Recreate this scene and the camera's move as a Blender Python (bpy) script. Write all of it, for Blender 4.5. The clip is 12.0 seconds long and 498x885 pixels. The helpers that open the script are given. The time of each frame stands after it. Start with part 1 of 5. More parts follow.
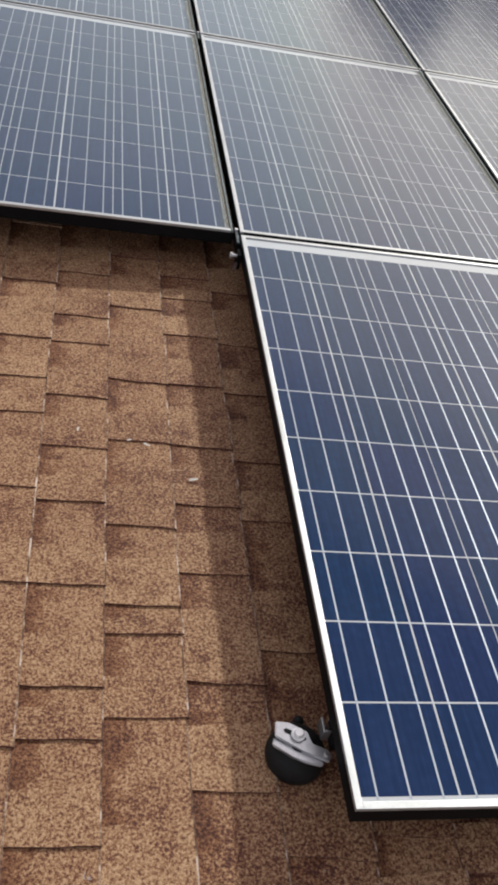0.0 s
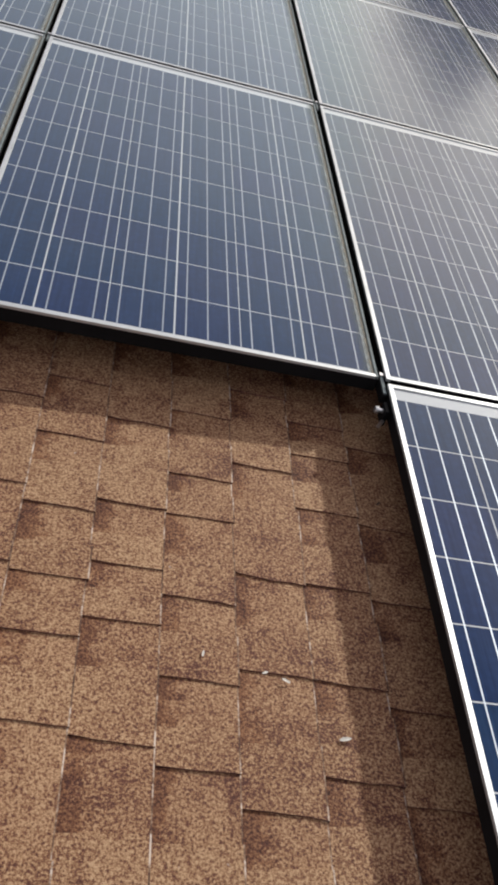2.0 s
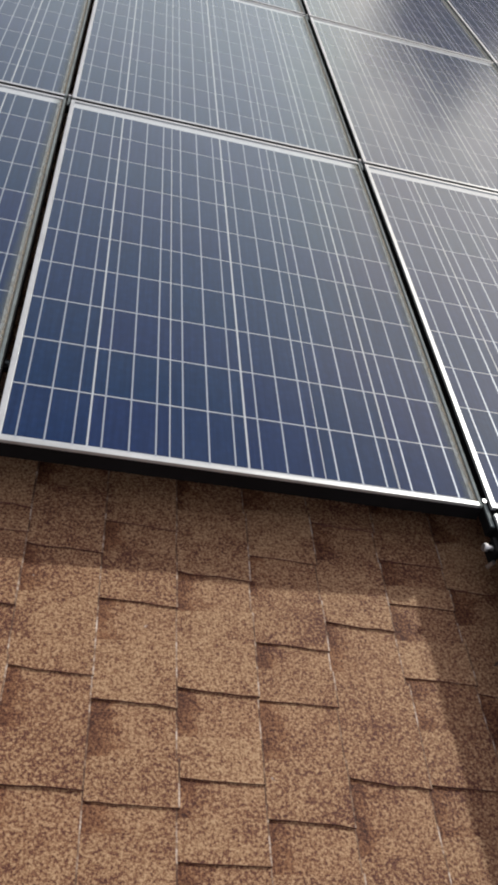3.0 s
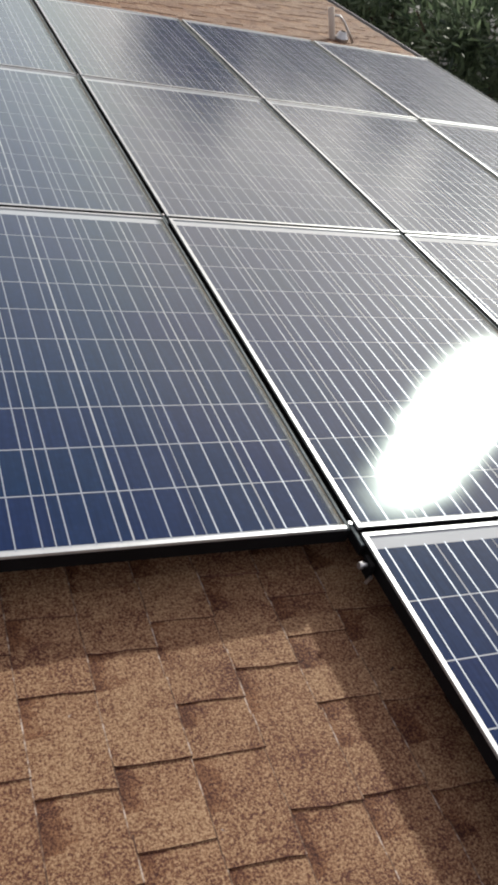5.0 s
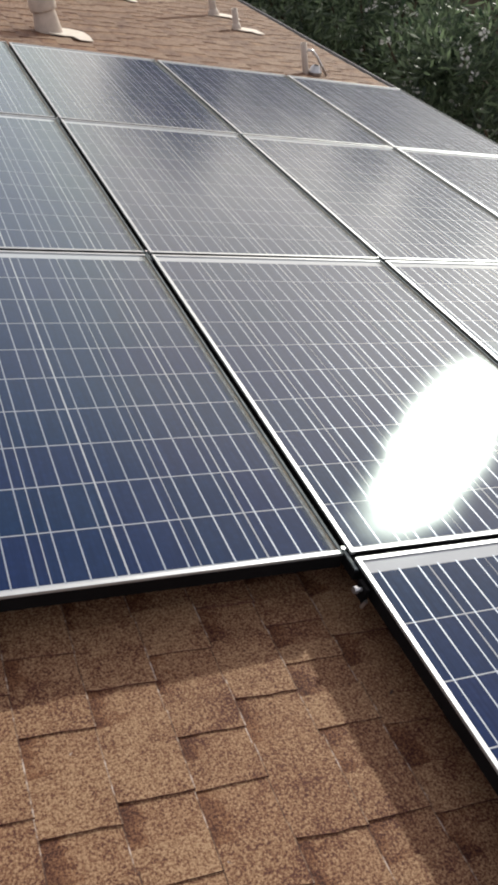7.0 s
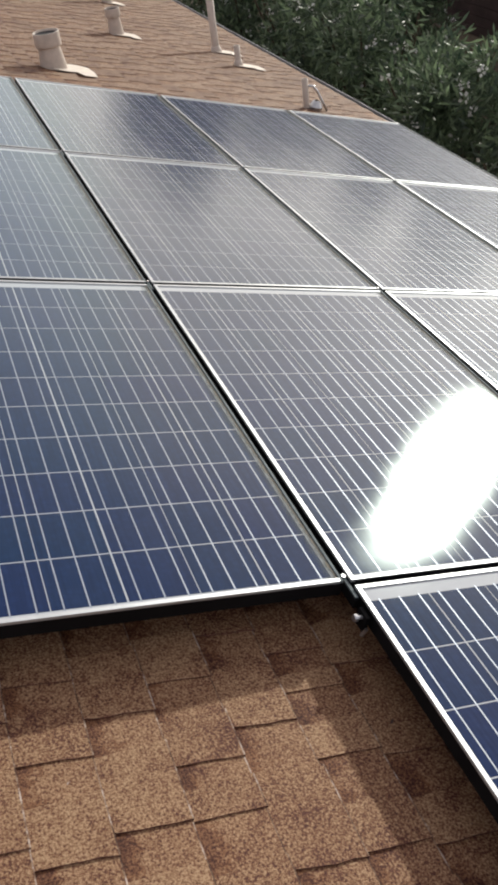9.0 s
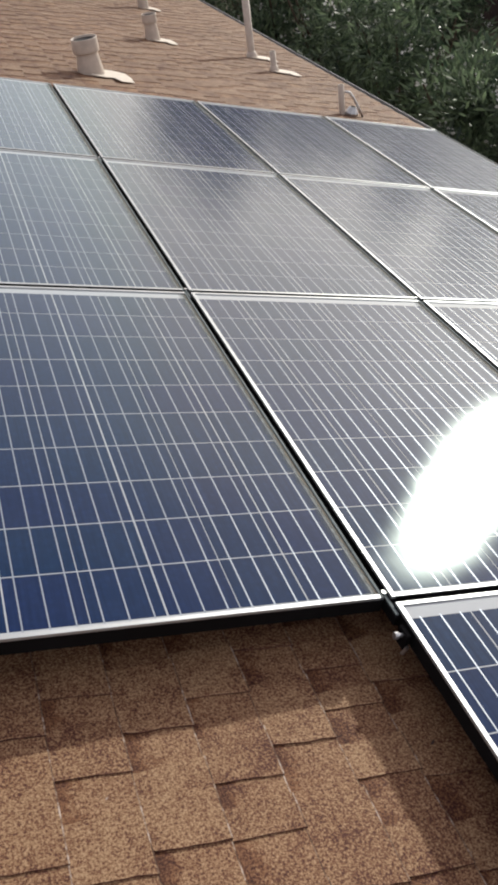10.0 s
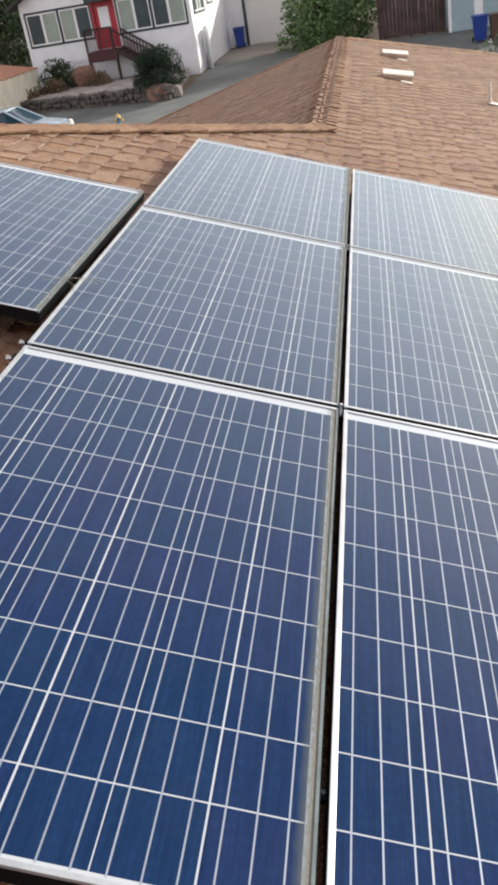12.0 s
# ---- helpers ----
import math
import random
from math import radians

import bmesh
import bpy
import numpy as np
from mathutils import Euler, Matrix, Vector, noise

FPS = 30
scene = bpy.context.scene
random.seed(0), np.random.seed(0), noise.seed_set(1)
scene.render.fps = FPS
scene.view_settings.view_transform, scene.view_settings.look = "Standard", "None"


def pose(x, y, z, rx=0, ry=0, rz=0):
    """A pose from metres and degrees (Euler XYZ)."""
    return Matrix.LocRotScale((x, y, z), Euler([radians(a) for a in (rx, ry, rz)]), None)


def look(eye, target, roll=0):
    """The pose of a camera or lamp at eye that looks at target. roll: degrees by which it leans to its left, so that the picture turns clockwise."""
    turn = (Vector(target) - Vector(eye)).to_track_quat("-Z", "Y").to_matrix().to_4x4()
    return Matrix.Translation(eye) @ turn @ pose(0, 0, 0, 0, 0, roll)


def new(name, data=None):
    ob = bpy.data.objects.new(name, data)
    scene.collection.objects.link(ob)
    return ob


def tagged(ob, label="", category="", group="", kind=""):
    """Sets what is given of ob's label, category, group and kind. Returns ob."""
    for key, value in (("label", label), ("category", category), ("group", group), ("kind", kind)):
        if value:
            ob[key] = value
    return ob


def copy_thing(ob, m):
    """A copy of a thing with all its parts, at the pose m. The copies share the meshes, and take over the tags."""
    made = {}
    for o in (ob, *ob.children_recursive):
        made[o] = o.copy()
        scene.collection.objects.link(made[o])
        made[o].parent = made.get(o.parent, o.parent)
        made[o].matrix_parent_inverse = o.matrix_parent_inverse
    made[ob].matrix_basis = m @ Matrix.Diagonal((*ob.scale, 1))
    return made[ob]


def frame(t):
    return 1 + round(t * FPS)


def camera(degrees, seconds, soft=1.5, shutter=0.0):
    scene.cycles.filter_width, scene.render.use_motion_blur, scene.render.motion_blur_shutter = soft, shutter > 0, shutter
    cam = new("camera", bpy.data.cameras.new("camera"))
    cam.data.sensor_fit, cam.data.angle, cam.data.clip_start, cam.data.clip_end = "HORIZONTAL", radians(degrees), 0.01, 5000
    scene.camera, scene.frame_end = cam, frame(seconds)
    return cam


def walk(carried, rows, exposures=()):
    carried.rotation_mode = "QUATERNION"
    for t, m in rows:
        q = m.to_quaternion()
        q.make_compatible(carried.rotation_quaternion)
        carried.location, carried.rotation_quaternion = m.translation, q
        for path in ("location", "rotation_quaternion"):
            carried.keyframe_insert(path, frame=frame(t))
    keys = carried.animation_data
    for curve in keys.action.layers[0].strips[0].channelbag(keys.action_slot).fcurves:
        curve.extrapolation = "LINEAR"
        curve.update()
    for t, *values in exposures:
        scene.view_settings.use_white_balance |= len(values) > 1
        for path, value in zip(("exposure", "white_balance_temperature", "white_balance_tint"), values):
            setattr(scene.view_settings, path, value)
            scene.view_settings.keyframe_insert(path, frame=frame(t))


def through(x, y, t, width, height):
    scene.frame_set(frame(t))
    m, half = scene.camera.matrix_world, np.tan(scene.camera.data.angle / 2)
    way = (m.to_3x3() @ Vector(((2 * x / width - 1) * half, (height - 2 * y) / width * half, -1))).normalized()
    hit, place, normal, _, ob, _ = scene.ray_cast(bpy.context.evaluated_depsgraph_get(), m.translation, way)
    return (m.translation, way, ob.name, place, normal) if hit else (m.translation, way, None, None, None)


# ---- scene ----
# The roof frame: u runs down the slope, v along the eave, the panel tops lie at height 0.
SLOPE = 18.43
ROOF = pose(0, 0, 3.9, 0, SLOPE, 0)
cam = camera(31.8, 12.0, soft=3.5)
PATH = [
    (0, (-0.044, -2.204, 5.172), (-0.064, -0.751, 3.797), -10.2),
    (0.5, (-0.134, -2.19, 5.258), (-0.079, -0.742, 3.879), -8.2),
    (1, (-0.124, -2.018, 5.227), (-0.146, -0.552, 3.866), -10.3),
    (1.5, (-0.159, -1.844, 5.183), (-0.275, -0.435, 3.768), -10.4),
    (2, (-0.304, -1.618, 5.233), (-0.331, -0.154, 3.871), -4.7),
    (2.5, (-0.433, -1.4, 5.266), (-0.407, 0.071, 3.911), -3.8),
    (2.7, (-0.45, -1.284, 5.241), (-0.495, 0.195, 3.895), -6.0),
    (4.3, (-0.573, -1.138, 5.378), (-0.186, 0.296, 4.039), -4.7),
    (4.5, (-0.567, -1.182, 5.38), (-0.18, 0.243, 4.031), -5.2),
    (5, (-0.544, -1.224, 5.389), (-0.169, 0.217, 4.053), -6.9),
    (5.5, (-0.533, -1.239, 5.385), (-0.145, 0.209, 4.061), -9.4),
    (6, (-0.541, -1.24, 5.392), (-0.143, 0.216, 4.079), -9.7),
    (6.5, (-0.544, -1.238, 5.401), (-0.144, 0.229, 4.102), -9.0),
    (8.5, (-0.538, -1.248, 5.399), (-0.105, 0.256, 4.154), -8.4),
    (9, (-0.543, -1.249, 5.398), (-0.112, 0.266, 4.166), -8.4),
    (9.5, (-0.543, -1.254, 5.403), (-0.118, 0.266, 4.175), -8.5),
    (10, (-0.563, -1.214, 5.409), (-0.187, 0.327, 4.19), -8.9),
    (10.2, (-0.599, -1.175, 5.415), (-0.323, 0.399, 4.212), -9.3),
    (10.3, (-0.631, -1.153, 5.436), (-0.429, 0.444, 4.249), -8.7),
    (10.5, (-0.721, -1.079, 5.432), (-0.666, 0.558, 4.283), -8.1),
    (10.7, (-0.778, -1.032, 5.461), (-0.81, 0.611, 4.322), -7.9),
    (11, (-0.834, -0.974, 5.49), (-1.023, 0.7, 4.412), -7.9),
    (11.5, (-0.818, -0.838, 5.477), (-1.159, 0.878, 4.508), -9.6),
    (12, (-0.783, -0.748, 5.449), (-1.126, 0.979, 4.5), -10.0),
]
walk(cam, [(t, look(eye, target, roll)) for t, eye, target, roll in PATH], exposures=((0.0, 0.33), (0.5, 0.26), (1.0, 0.25), (1.5, 0.40), (2.0, 0.30), (2.7, 0.29), (4.3, 0.2), (10.0, 0.2), (10.5, 0.35), (11.0, 0.67), (12.0, 0.84)))

# ---- light ----
SUN_AZ, SUN_EL = 48.1, 17.0
sun_way = Vector((math.sin(radians(SUN_AZ)) * math.cos(radians(SUN_EL)), math.cos(radians(SUN_AZ)) * math.cos(radians(SUN_EL)), math.sin(radians(SUN_EL))))
world = bpy.data.worlds.new("sky")
scene.world = world
world.use_nodes = True
wn = world.node_tree
sky = wn.nodes.new("ShaderNodeTexSky")
sky.sky_type, sky.sun_disc = "NISHITA", False
sky.sun_elevation, sky.sun_rotation = radians(SUN_EL), radians(SUN_AZ)
sky.air_density, sky.dust_density, sky.ozone_density = 1.0, 1.6, 1.5
haze = wn.nodes.new("ShaderNodeHueSaturation")
haze.inputs["Saturation"].default_value = 0.18
wn.links.new(sky.outputs[0], haze.inputs["Color"])
cap = wn.nodes.new("ShaderNodeMix")
cap.data_type, cap.blend_type = "RGBA", "DARKEN"
cap.inputs[0].default_value = 1.0
cap.inputs[7].default_value = (9.2, 8.1, 7.3, 1)
wn.links.new(haze.outputs[0], cap.inputs[6])
veil = wn.nodes.new("ShaderNodeMix")
veil.data_type = "RGBA"
veil.inputs[0].default_value = 0.10
veil.inputs[7].default_value = (2.75, 2.70, 2.66, 1)
wn.links.new(cap.outputs[2], veil.inputs[6])
# the haze is faintly rosy
rosy = wn.nodes.new("ShaderNodeMix")
rosy.data_type, rosy.blend_type = "RGBA", "MULTIPLY"
rosy.inputs[0].default_value = 1.0
rosy.inputs[7].default_value = (1.055, 0.98, 0.985, 1)
wn.links.new(veil.outputs[2], rosy.inputs[6])
wn.links.new(rosy.outputs[2], wn.nodes["Background"].inputs[0])
wn.nodes["Background"].inputs[1].default_value = 0.190
sun = new("sun", bpy.data.lights.new("sun", "SUN"))
sun.data.energy, sun.data.angle, sun.data.color = 2.95, radians(1.6), (0.985, 0.965, 0.86)
sun.matrix_world = look(sun_way * 60, (0, 0, 0))

# ---- materials ----


def node_material(name, rough=0.6, metal=0.0):
    m = bpy.data.materials.new(name)
    m.use_nodes = True
    n = m.node_tree
    b = n.nodes["Principled BSDF"]
    b.inputs["Roughness"].default_value = rough
    b.inputs["Metallic"].default_value = metal
    return m, n, b


def noise_node(n, scale, detail=3.0, where=None, rough=0.55, stretch=None):
    """A noise in world metres."""
    t = n.nodes.new("ShaderNodeTexNoise")
    t.inputs["Scale"].default_value = scale
    t.inputs["Detail"].default_value = detail
    t.inputs["Roughness"].default_value = rough
    if where is None:
        where = n.nodes.new("ShaderNodeNewGeometry").outputs["Position"]
    if stretch:
        mp = n.nodes.new("ShaderNodeMapping")
        mp.inputs["Scale"].default_value = stretch
        n.links.new(where, mp.inputs["Vector"])
        where = mp.outputs[0]
    n.links.new(where, t.inputs["Vector"])
    return t.outputs["Fac"]


def ramp(n, fac, stops):
    r = n.nodes.new("ShaderNodeValToRGB")
    e = r.color_ramp.elements
    while len(e) < len(stops):
        e.new(0.5)
    for k, (p, c) in enumerate(stops):
        e[k].position, e[k].color = p, (*c, 1)
    n.links.new(fac, r.inputs[0])
    return r.outputs[0]


def mix(n, fac, a, b, how="MIX"):
    x = n.nodes.new("ShaderNodeMix")
    x.data_type, x.blend_type = "RGBA", how
    for sock, v in ((0, fac), (6, a), (7, b)):
        if isinstance(v, (int, float)):
            x.inputs[sock].default_value = v
        elif isinstance(v, tuple):
            x.inputs[sock].default_value = (*v, 1)
        else:
            n.links.new(v, x.inputs[sock])
    return x.outputs[2]


def bump(n, b, height, strength=0.3, distance=0.002):
    k = n.nodes.new("ShaderNodeBump")
    k.inputs["Strength"].default_value, k.inputs["Distance"].default_value = strength, distance
    n.links.new(height, k.inputs["Height"])
    n.links.new(k.outputs[0], b.inputs["Normal"])


def plain(name, colour, rough=0.6, metal=0.0, vary=0.15, scale=6.0, fine=80.0, relief=0.15, spec=0.5):
    """A worn plain surface: two scales of variation round one colour."""
    m, n, b = node_material(name, rough, metal)
    b.inputs["Specular IOR Level"].default_value = spec
    lo = tuple(c * (1 - vary) for c in colour)
    hi = tuple(min(1, c * (1 + vary)) for c in colour)
    big = ramp(n, noise_node(n, scale), [(0.3, lo), (0.7, hi)])
    small = noise_node(n, fine, 2.0)
    grain = ramp(n, small, [(0.3, (1 - vary * 0.6,) * 3), (0.7, (1.0,) * 3)])
    n.links.new(mix(n, 1.0, big, grain, "MULTIPLY"), b.inputs["Base Color"])
    bump(n, b, small, relief, 0.002)
    return m


def shingle_material(name, islands, deep=(1.0, 1.0, 1.0), band=False):
    """Mineral-granule shingle: tan and red-brown grains, in a share that drifts over each tab and from tab to tab."""
    m, n, b = node_material(name, 0.78)
    b.inputs["Specular IOR Level"].default_value = 0.38
    if islands:
        rnd = n.nodes.new("ShaderNodeNewGeometry").outputs["Random Per Island"]
    else:
        rnd = n.nodes.new("ShaderNodeObjectInfo").outputs["Random"]

    def weighted(a, k, rest):
        w = n.nodes.new("ShaderNodeMath")
        w.operation = "MULTIPLY_ADD"
        n.links.new(a, w.inputs[0])
        w.inputs[1].default_value = k
        if isinstance(rest, float):
            w.inputs[2].default_value = rest
        else:
            n.links.new(rest, w.inputs[2])
        return w.outputs[0]

    grains = noise_node(n, 205, 3.0, rough=0.8)
    blotch = noise_node(n, 11, 4.0, rough=0.7)
    stain = ramp(n, noise_node(n, 12.0, 4.0, rough=0.7), [(0.32, (0.0, 0.0, 0.0)), (0.48, (1.0, 1.0, 1.0))])
    share = weighted(grains, 1.75, weighted(blotch, 0.24, weighted(rnd, 0.09, weighted(stain, 0.13, -0.650))))
    tones = [(0.28, (0.062, 0.018, 0.013)), (0.41, (0.150, 0.060, 0.035)), (0.50, (0.238, 0.133, 0.071)), (0.58, (0.312, 0.192, 0.111)), (0.72, (0.435, 0.300, 0.192))]
    c = ramp(n, share, [(p, tuple(0.91 * x * k for x, k in zip(q, deep))) for p, q in tones])
    wide = ramp(n, noise_node(n, 0.9, 2.0), [(0.3, (0.88, 0.86, 0.85)), (0.7, (1.08, 1.08, 1.08))])
    c = mix(n, 1.0, c, wide, "MULTIPLY")
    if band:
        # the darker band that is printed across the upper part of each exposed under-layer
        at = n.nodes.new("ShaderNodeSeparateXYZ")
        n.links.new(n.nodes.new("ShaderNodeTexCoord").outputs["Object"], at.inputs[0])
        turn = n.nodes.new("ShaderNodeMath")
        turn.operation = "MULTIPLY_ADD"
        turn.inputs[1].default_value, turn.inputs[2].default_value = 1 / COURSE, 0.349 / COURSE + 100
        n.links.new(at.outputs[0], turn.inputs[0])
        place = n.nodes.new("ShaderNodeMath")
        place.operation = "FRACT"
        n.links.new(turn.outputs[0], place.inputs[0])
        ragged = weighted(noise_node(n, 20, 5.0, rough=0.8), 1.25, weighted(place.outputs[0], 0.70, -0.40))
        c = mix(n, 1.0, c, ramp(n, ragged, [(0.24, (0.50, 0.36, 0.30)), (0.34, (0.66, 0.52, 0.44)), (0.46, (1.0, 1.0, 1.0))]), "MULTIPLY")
    fleck = ramp(n, noise_node(n, 34, 3.0, rough=0.6), [(0.745, (0, 0, 0)), (0.79, (0.7, 0.7, 0.7))])
    c = mix(n, fleck, c, (0.40, 0.39, 0.39))
    n.links.new(c, b.inputs["Base Color"])
    bump(n, b, grains, 0.5, 0.003)
    return m


def laminate(name, colours, rough, facets=0.0, metal=0.0):
    """What lies under the textured solar glass: a colour seen through a clear, slightly rough coat."""
    m, n, b = node_material(name, 0.42, metal)
    rnd = n.nodes.new("ShaderNodeObjectInfo").outputs["Random"]
    base = ramp(n, rnd, [(0.0, colours[0]), (1.0, colours[1])])
    if facets:
        v = n.nodes.new("ShaderNodeTexVoronoi")
        v.inputs["Scale"].default_value = 55
        n.links.new(n.nodes.new("ShaderNodeNewGeometry").outputs["Position"], v.inputs["Vector"])
        f = ramp(n, v.outputs["Distance"], [(0.0, (1 + facets,) * 3), (0.6, (1 - facets,) * 3)])
        base = mix(n, 1.0, base, f, "MULTIPLY")
        fine = ramp(n, noise_node(n, 140, 3.0, stretch=(1.0, 0.04, 1.0)), [(0.3, (0.82, 0.85, 0.88)), (0.7, (1.25, 1.2, 1.15))])
        base = mix(n, 1.0, base, fine, "MULTIPLY")
    dust = ramp(n, noise_node(n, 3.5, 5.0, rough=0.7), [(0.45, (0.002,) * 3), (0.8, (0.022,) * 3)])
    base = mix(n, dust, base, (0.33, 0.30, 0.27))
    spots = n.nodes.new("ShaderNodeTexVoronoi")
    spots.inputs["Scale"].default_value = 2.6
    n.links.new(n.nodes.new("ShaderNodeNewGeometry").outputs["Position"], spots.inputs["Vector"])
    drop = ramp(n, spots.outputs["Distance"], [(0.008, (1, 1, 1)), (0.016, (0, 0, 0))])
    n.links.new(mix(n, drop, base, (0.62, 0.62, 0.60)), b.inputs["Base Color"])
    b.inputs["Specular IOR Level"].default_value = 0.0
    g = n.nodes.new("ShaderNodeBsdfGlossy")
    g.distribution = "BECKMANN"
    g.inputs["Color"].default_value = (0.86, 1.0, 0.97, 1)
    # the rolled texture of the glass scatters a little wider across the slope's fall than along the ridge
    fall = n.nodes.new("ShaderNodeCombineXYZ")
    for axis, value in zip(("X", "Y", "Z"), (math.cos(radians(SLOPE)), 0.0, -math.sin(radians(SLOPE)))):
        fall.inputs[axis].default_value = value
    n.links.new(fall.outputs[0], g.inputs["Tangent"])
    g.inputs["Anisotropy"].default_value = -0.2
    r = ramp(n, noise_node(n, 2.2, 4.0), [(0.3, (rough * 0.9,) * 3), (0.75, (rough * 1.15,) * 3)])
    n.links.new(r, g.inputs["Roughness"])
    k = n.nodes.new("ShaderNodeBump")
    k.inputs["Strength"].default_value, k.inputs["Distance"].default_value = 0.05, 0.0006
    n.links.new(noise_node(n, 60, 2.0, stretch=(1.0, 0.12, 1.0)), k.inputs["Height"])
    n.links.new(k.outputs[0], g.inputs["Normal"])
    # coated solar glass: hardly any gloss seen steeply, much of it at a flat angle
    lw = n.nodes.new("ShaderNodeLayerWeight")
    lw.inputs["Blend"].default_value = 0.5
    gloss = ramp(n, lw.outputs["Facing"], [(0.27, (0.008,) * 3), (0.40, (0.033,) * 3), (0.52, (0.082,) * 3), (0.66, (0.172,) * 3), (0.83, (0.325,) * 3), (1.0, (0.72,) * 3)])
    s = n.nodes.new("ShaderNodeMixShader")
    n.links.new(gloss, s.inputs[0])
    n.links.new(b.outputs[0], s.inputs[1])
    wide = n.nodes.new("ShaderNodeBsdfGlossy")
    wide.distribution = "GGX"
    wide.inputs["Roughness"].default_value = 0.48
    two = n.nodes.new("ShaderNodeMixShader")
    two.inputs[0].default_value = 0.18
    n.links.new(g.outputs[0], two.inputs[1])
    n.links.new(wide.outputs[0], two.inputs[2])
    n.links.new(two.outputs[0], s.inputs[2])
    n.links.new(s.outputs[0], n.nodes["Material Output"].inputs[0])
    return m


def shingle_edge():
    """The cut lower edge of a shingle: bared pale mineral, in places still brown; the pale also paints the sun it
    catches.
    """
    m, n, b = node_material("shingle_edge", 0.95)
    c = ramp(n, noise_node(n, 20, 4.0, rough=0.8), [(0.42, (0.060, 0.028, 0.019)), (0.51, (0.19, 0.120, 0.080)), (0.62, (0.46, 0.39, 0.34))])
    n.links.new(c, b.inputs["Base Color"])
    return m


def shaded_tab_end():
    """The sawn near end of a tab: bared asphalt core, darkened to carry its shade; a few granules cling."""
    m, n, b = node_material("shaded_tab_end", 0.95)
    c = ramp(n, noise_node(n, 60, 4.0, rough=0.7), [(0.42, (0.046, 0.013, 0.011)), (0.58, (0.120, 0.042, 0.030)), (0.72, (0.20, 0.15, 0.12))])
    n.links.new(c, b.inputs["Base Color"])
    return m


COURSE, LIFT, TOOTH = 0.141, 0.005, 0.0034


def grime_film():
    """Dried silt on the glass: thick and brown against the low rail, thinning out to a grey-green haze."""
    m, n, b = node_material("washed_down_grime", 0.9)
    b.inputs["Specular IOR Level"].default_value = 0.2
    at = n.nodes.new("ShaderNodeSeparateXYZ")
    n.links.new(n.nodes.new("ShaderNodeTexCoord").outputs["Object"], at.inputs[0])
    near = n.nodes.new("ShaderNodeMapRange")
    near.inputs["From Min"].default_value, near.inputs["From Max"].default_value = 0.9445, 0.981
    n.links.new(at.outputs[0], near.inputs["Value"])
    ragged = n.nodes.new("ShaderNodeMath")
    ragged.operation = "MULTIPLY_ADD"
    ragged.inputs[1].default_value = 0.55
    n.links.new(noise_node(n, 45, 4.0, rough=0.65), ragged.inputs[0])
    less = n.nodes.new("ShaderNodeMath")
    less.operation = "SUBTRACT"
    less.inputs[1].default_value = 0.275
    n.links.new(near.outputs[0], less.inputs[0])
    n.links.new(less.outputs[0], ragged.inputs[2])
    c = ramp(n, ragged.outputs[0], [(0.3, (0.17, 0.21, 0.21)), (0.72, (0.21, 0.23, 0.22)), (0.9, (0.27, 0.245, 0.20))])
    n.links.new(c, b.inputs["Base Color"])
    n.links.new(ramp(n, ragged.outputs[0], [(0.12, (0.0,) * 3), (0.55, (0.17,) * 3), (0.78, (0.42,) * 3), (0.95, (0.85,) * 3)]), b.inputs["Alpha"])
    return m


GRIME = grime_film()
SHINGLE_EDGE = shingle_edge()
SHADED_TAB_END = shaded_tab_end()
SHINGLE = shingle_material("shingle_piece", False, (1.03, 0.99, 0.93))
# the run's cooler tint paints the haze over the far slope
SHINGLE_RUN = shingle_material("shingle_run", True, (0.97, 1.01, 1.08))
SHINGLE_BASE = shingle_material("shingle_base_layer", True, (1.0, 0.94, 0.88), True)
CELL = laminate("silicon_cell", ((0.0102, 0.0236, 0.086), (0.0075, 0.0270, 0.082)), 0.157, 0.09)
BACKSHEET = laminate("white_backsheet", ((0.45, 0.48, 0.52), (0.485, 0.515, 0.555)), 0.157)
RIBBON = laminate("tinned_ribbon", ((0.275, 0.31, 0.37), (0.32, 0.355, 0.42)), 0.157, 0.0, 0.38)
SILVER = plain("anodised_aluminium", (0.485, 0.51, 0.53), 0.42, 0.65, 0.12, 9, 160, 0.08)
BLACK = plain("black_anodised", (0.007, 0.007, 0.008), 0.6, 0.0, 0.3, 9, 120, 0.1, 0.08)
DULL = plain("weathered_aluminium", (0.135, 0.165, 0.175), 0.8, 0.1, 0.25, 15, 120, 0.2)
STEEL = plain("dull_steel", (0.62, 0.63, 0.65), 0.32, 0.9, 0.12, 30, 200, 0.1)
BRIGHT = plain("bright_zinc", (0.82, 0.83, 0.84), 0.3, 0.6, 0.06, 30, 200, 0.05)
RUBBER = plain("black_rubber", (0.009, 0.009, 0.010), 0.65, 0.0, 0.35, 30, 200, 0.2, 0.25)
CREAM_PAINT = plain("cream_painted_metal", (0.57, 0.49, 0.425), 0.6, 0.0, 0.12, 12, 90, 0.12)
PALE_PAINT = plain("pale_flashing", (0.80, 0.72, 0.62), 0.55, 0.0, 0.12, 12, 90, 0.12)
SHADED_CREAM = plain("shaded_cream_metal", (0.34, 0.235, 0.165), 0.6, 0.0, 0.15, 12, 90, 0.12)
# near-black that stands in for the shade inside openings
DARK = plain("inside_shade", (0.02, 0.02, 0.022), 0.9, 0.0, 0.2)
GUTTER = plain("grey_gutter", (0.36, 0.37, 0.38), 0.5, 0.3, 0.15)
STUCCO = plain("tan_stucco", (0.52, 0.45, 0.36), 0.9, 0.0, 0.12, 3, 120, 0.5)
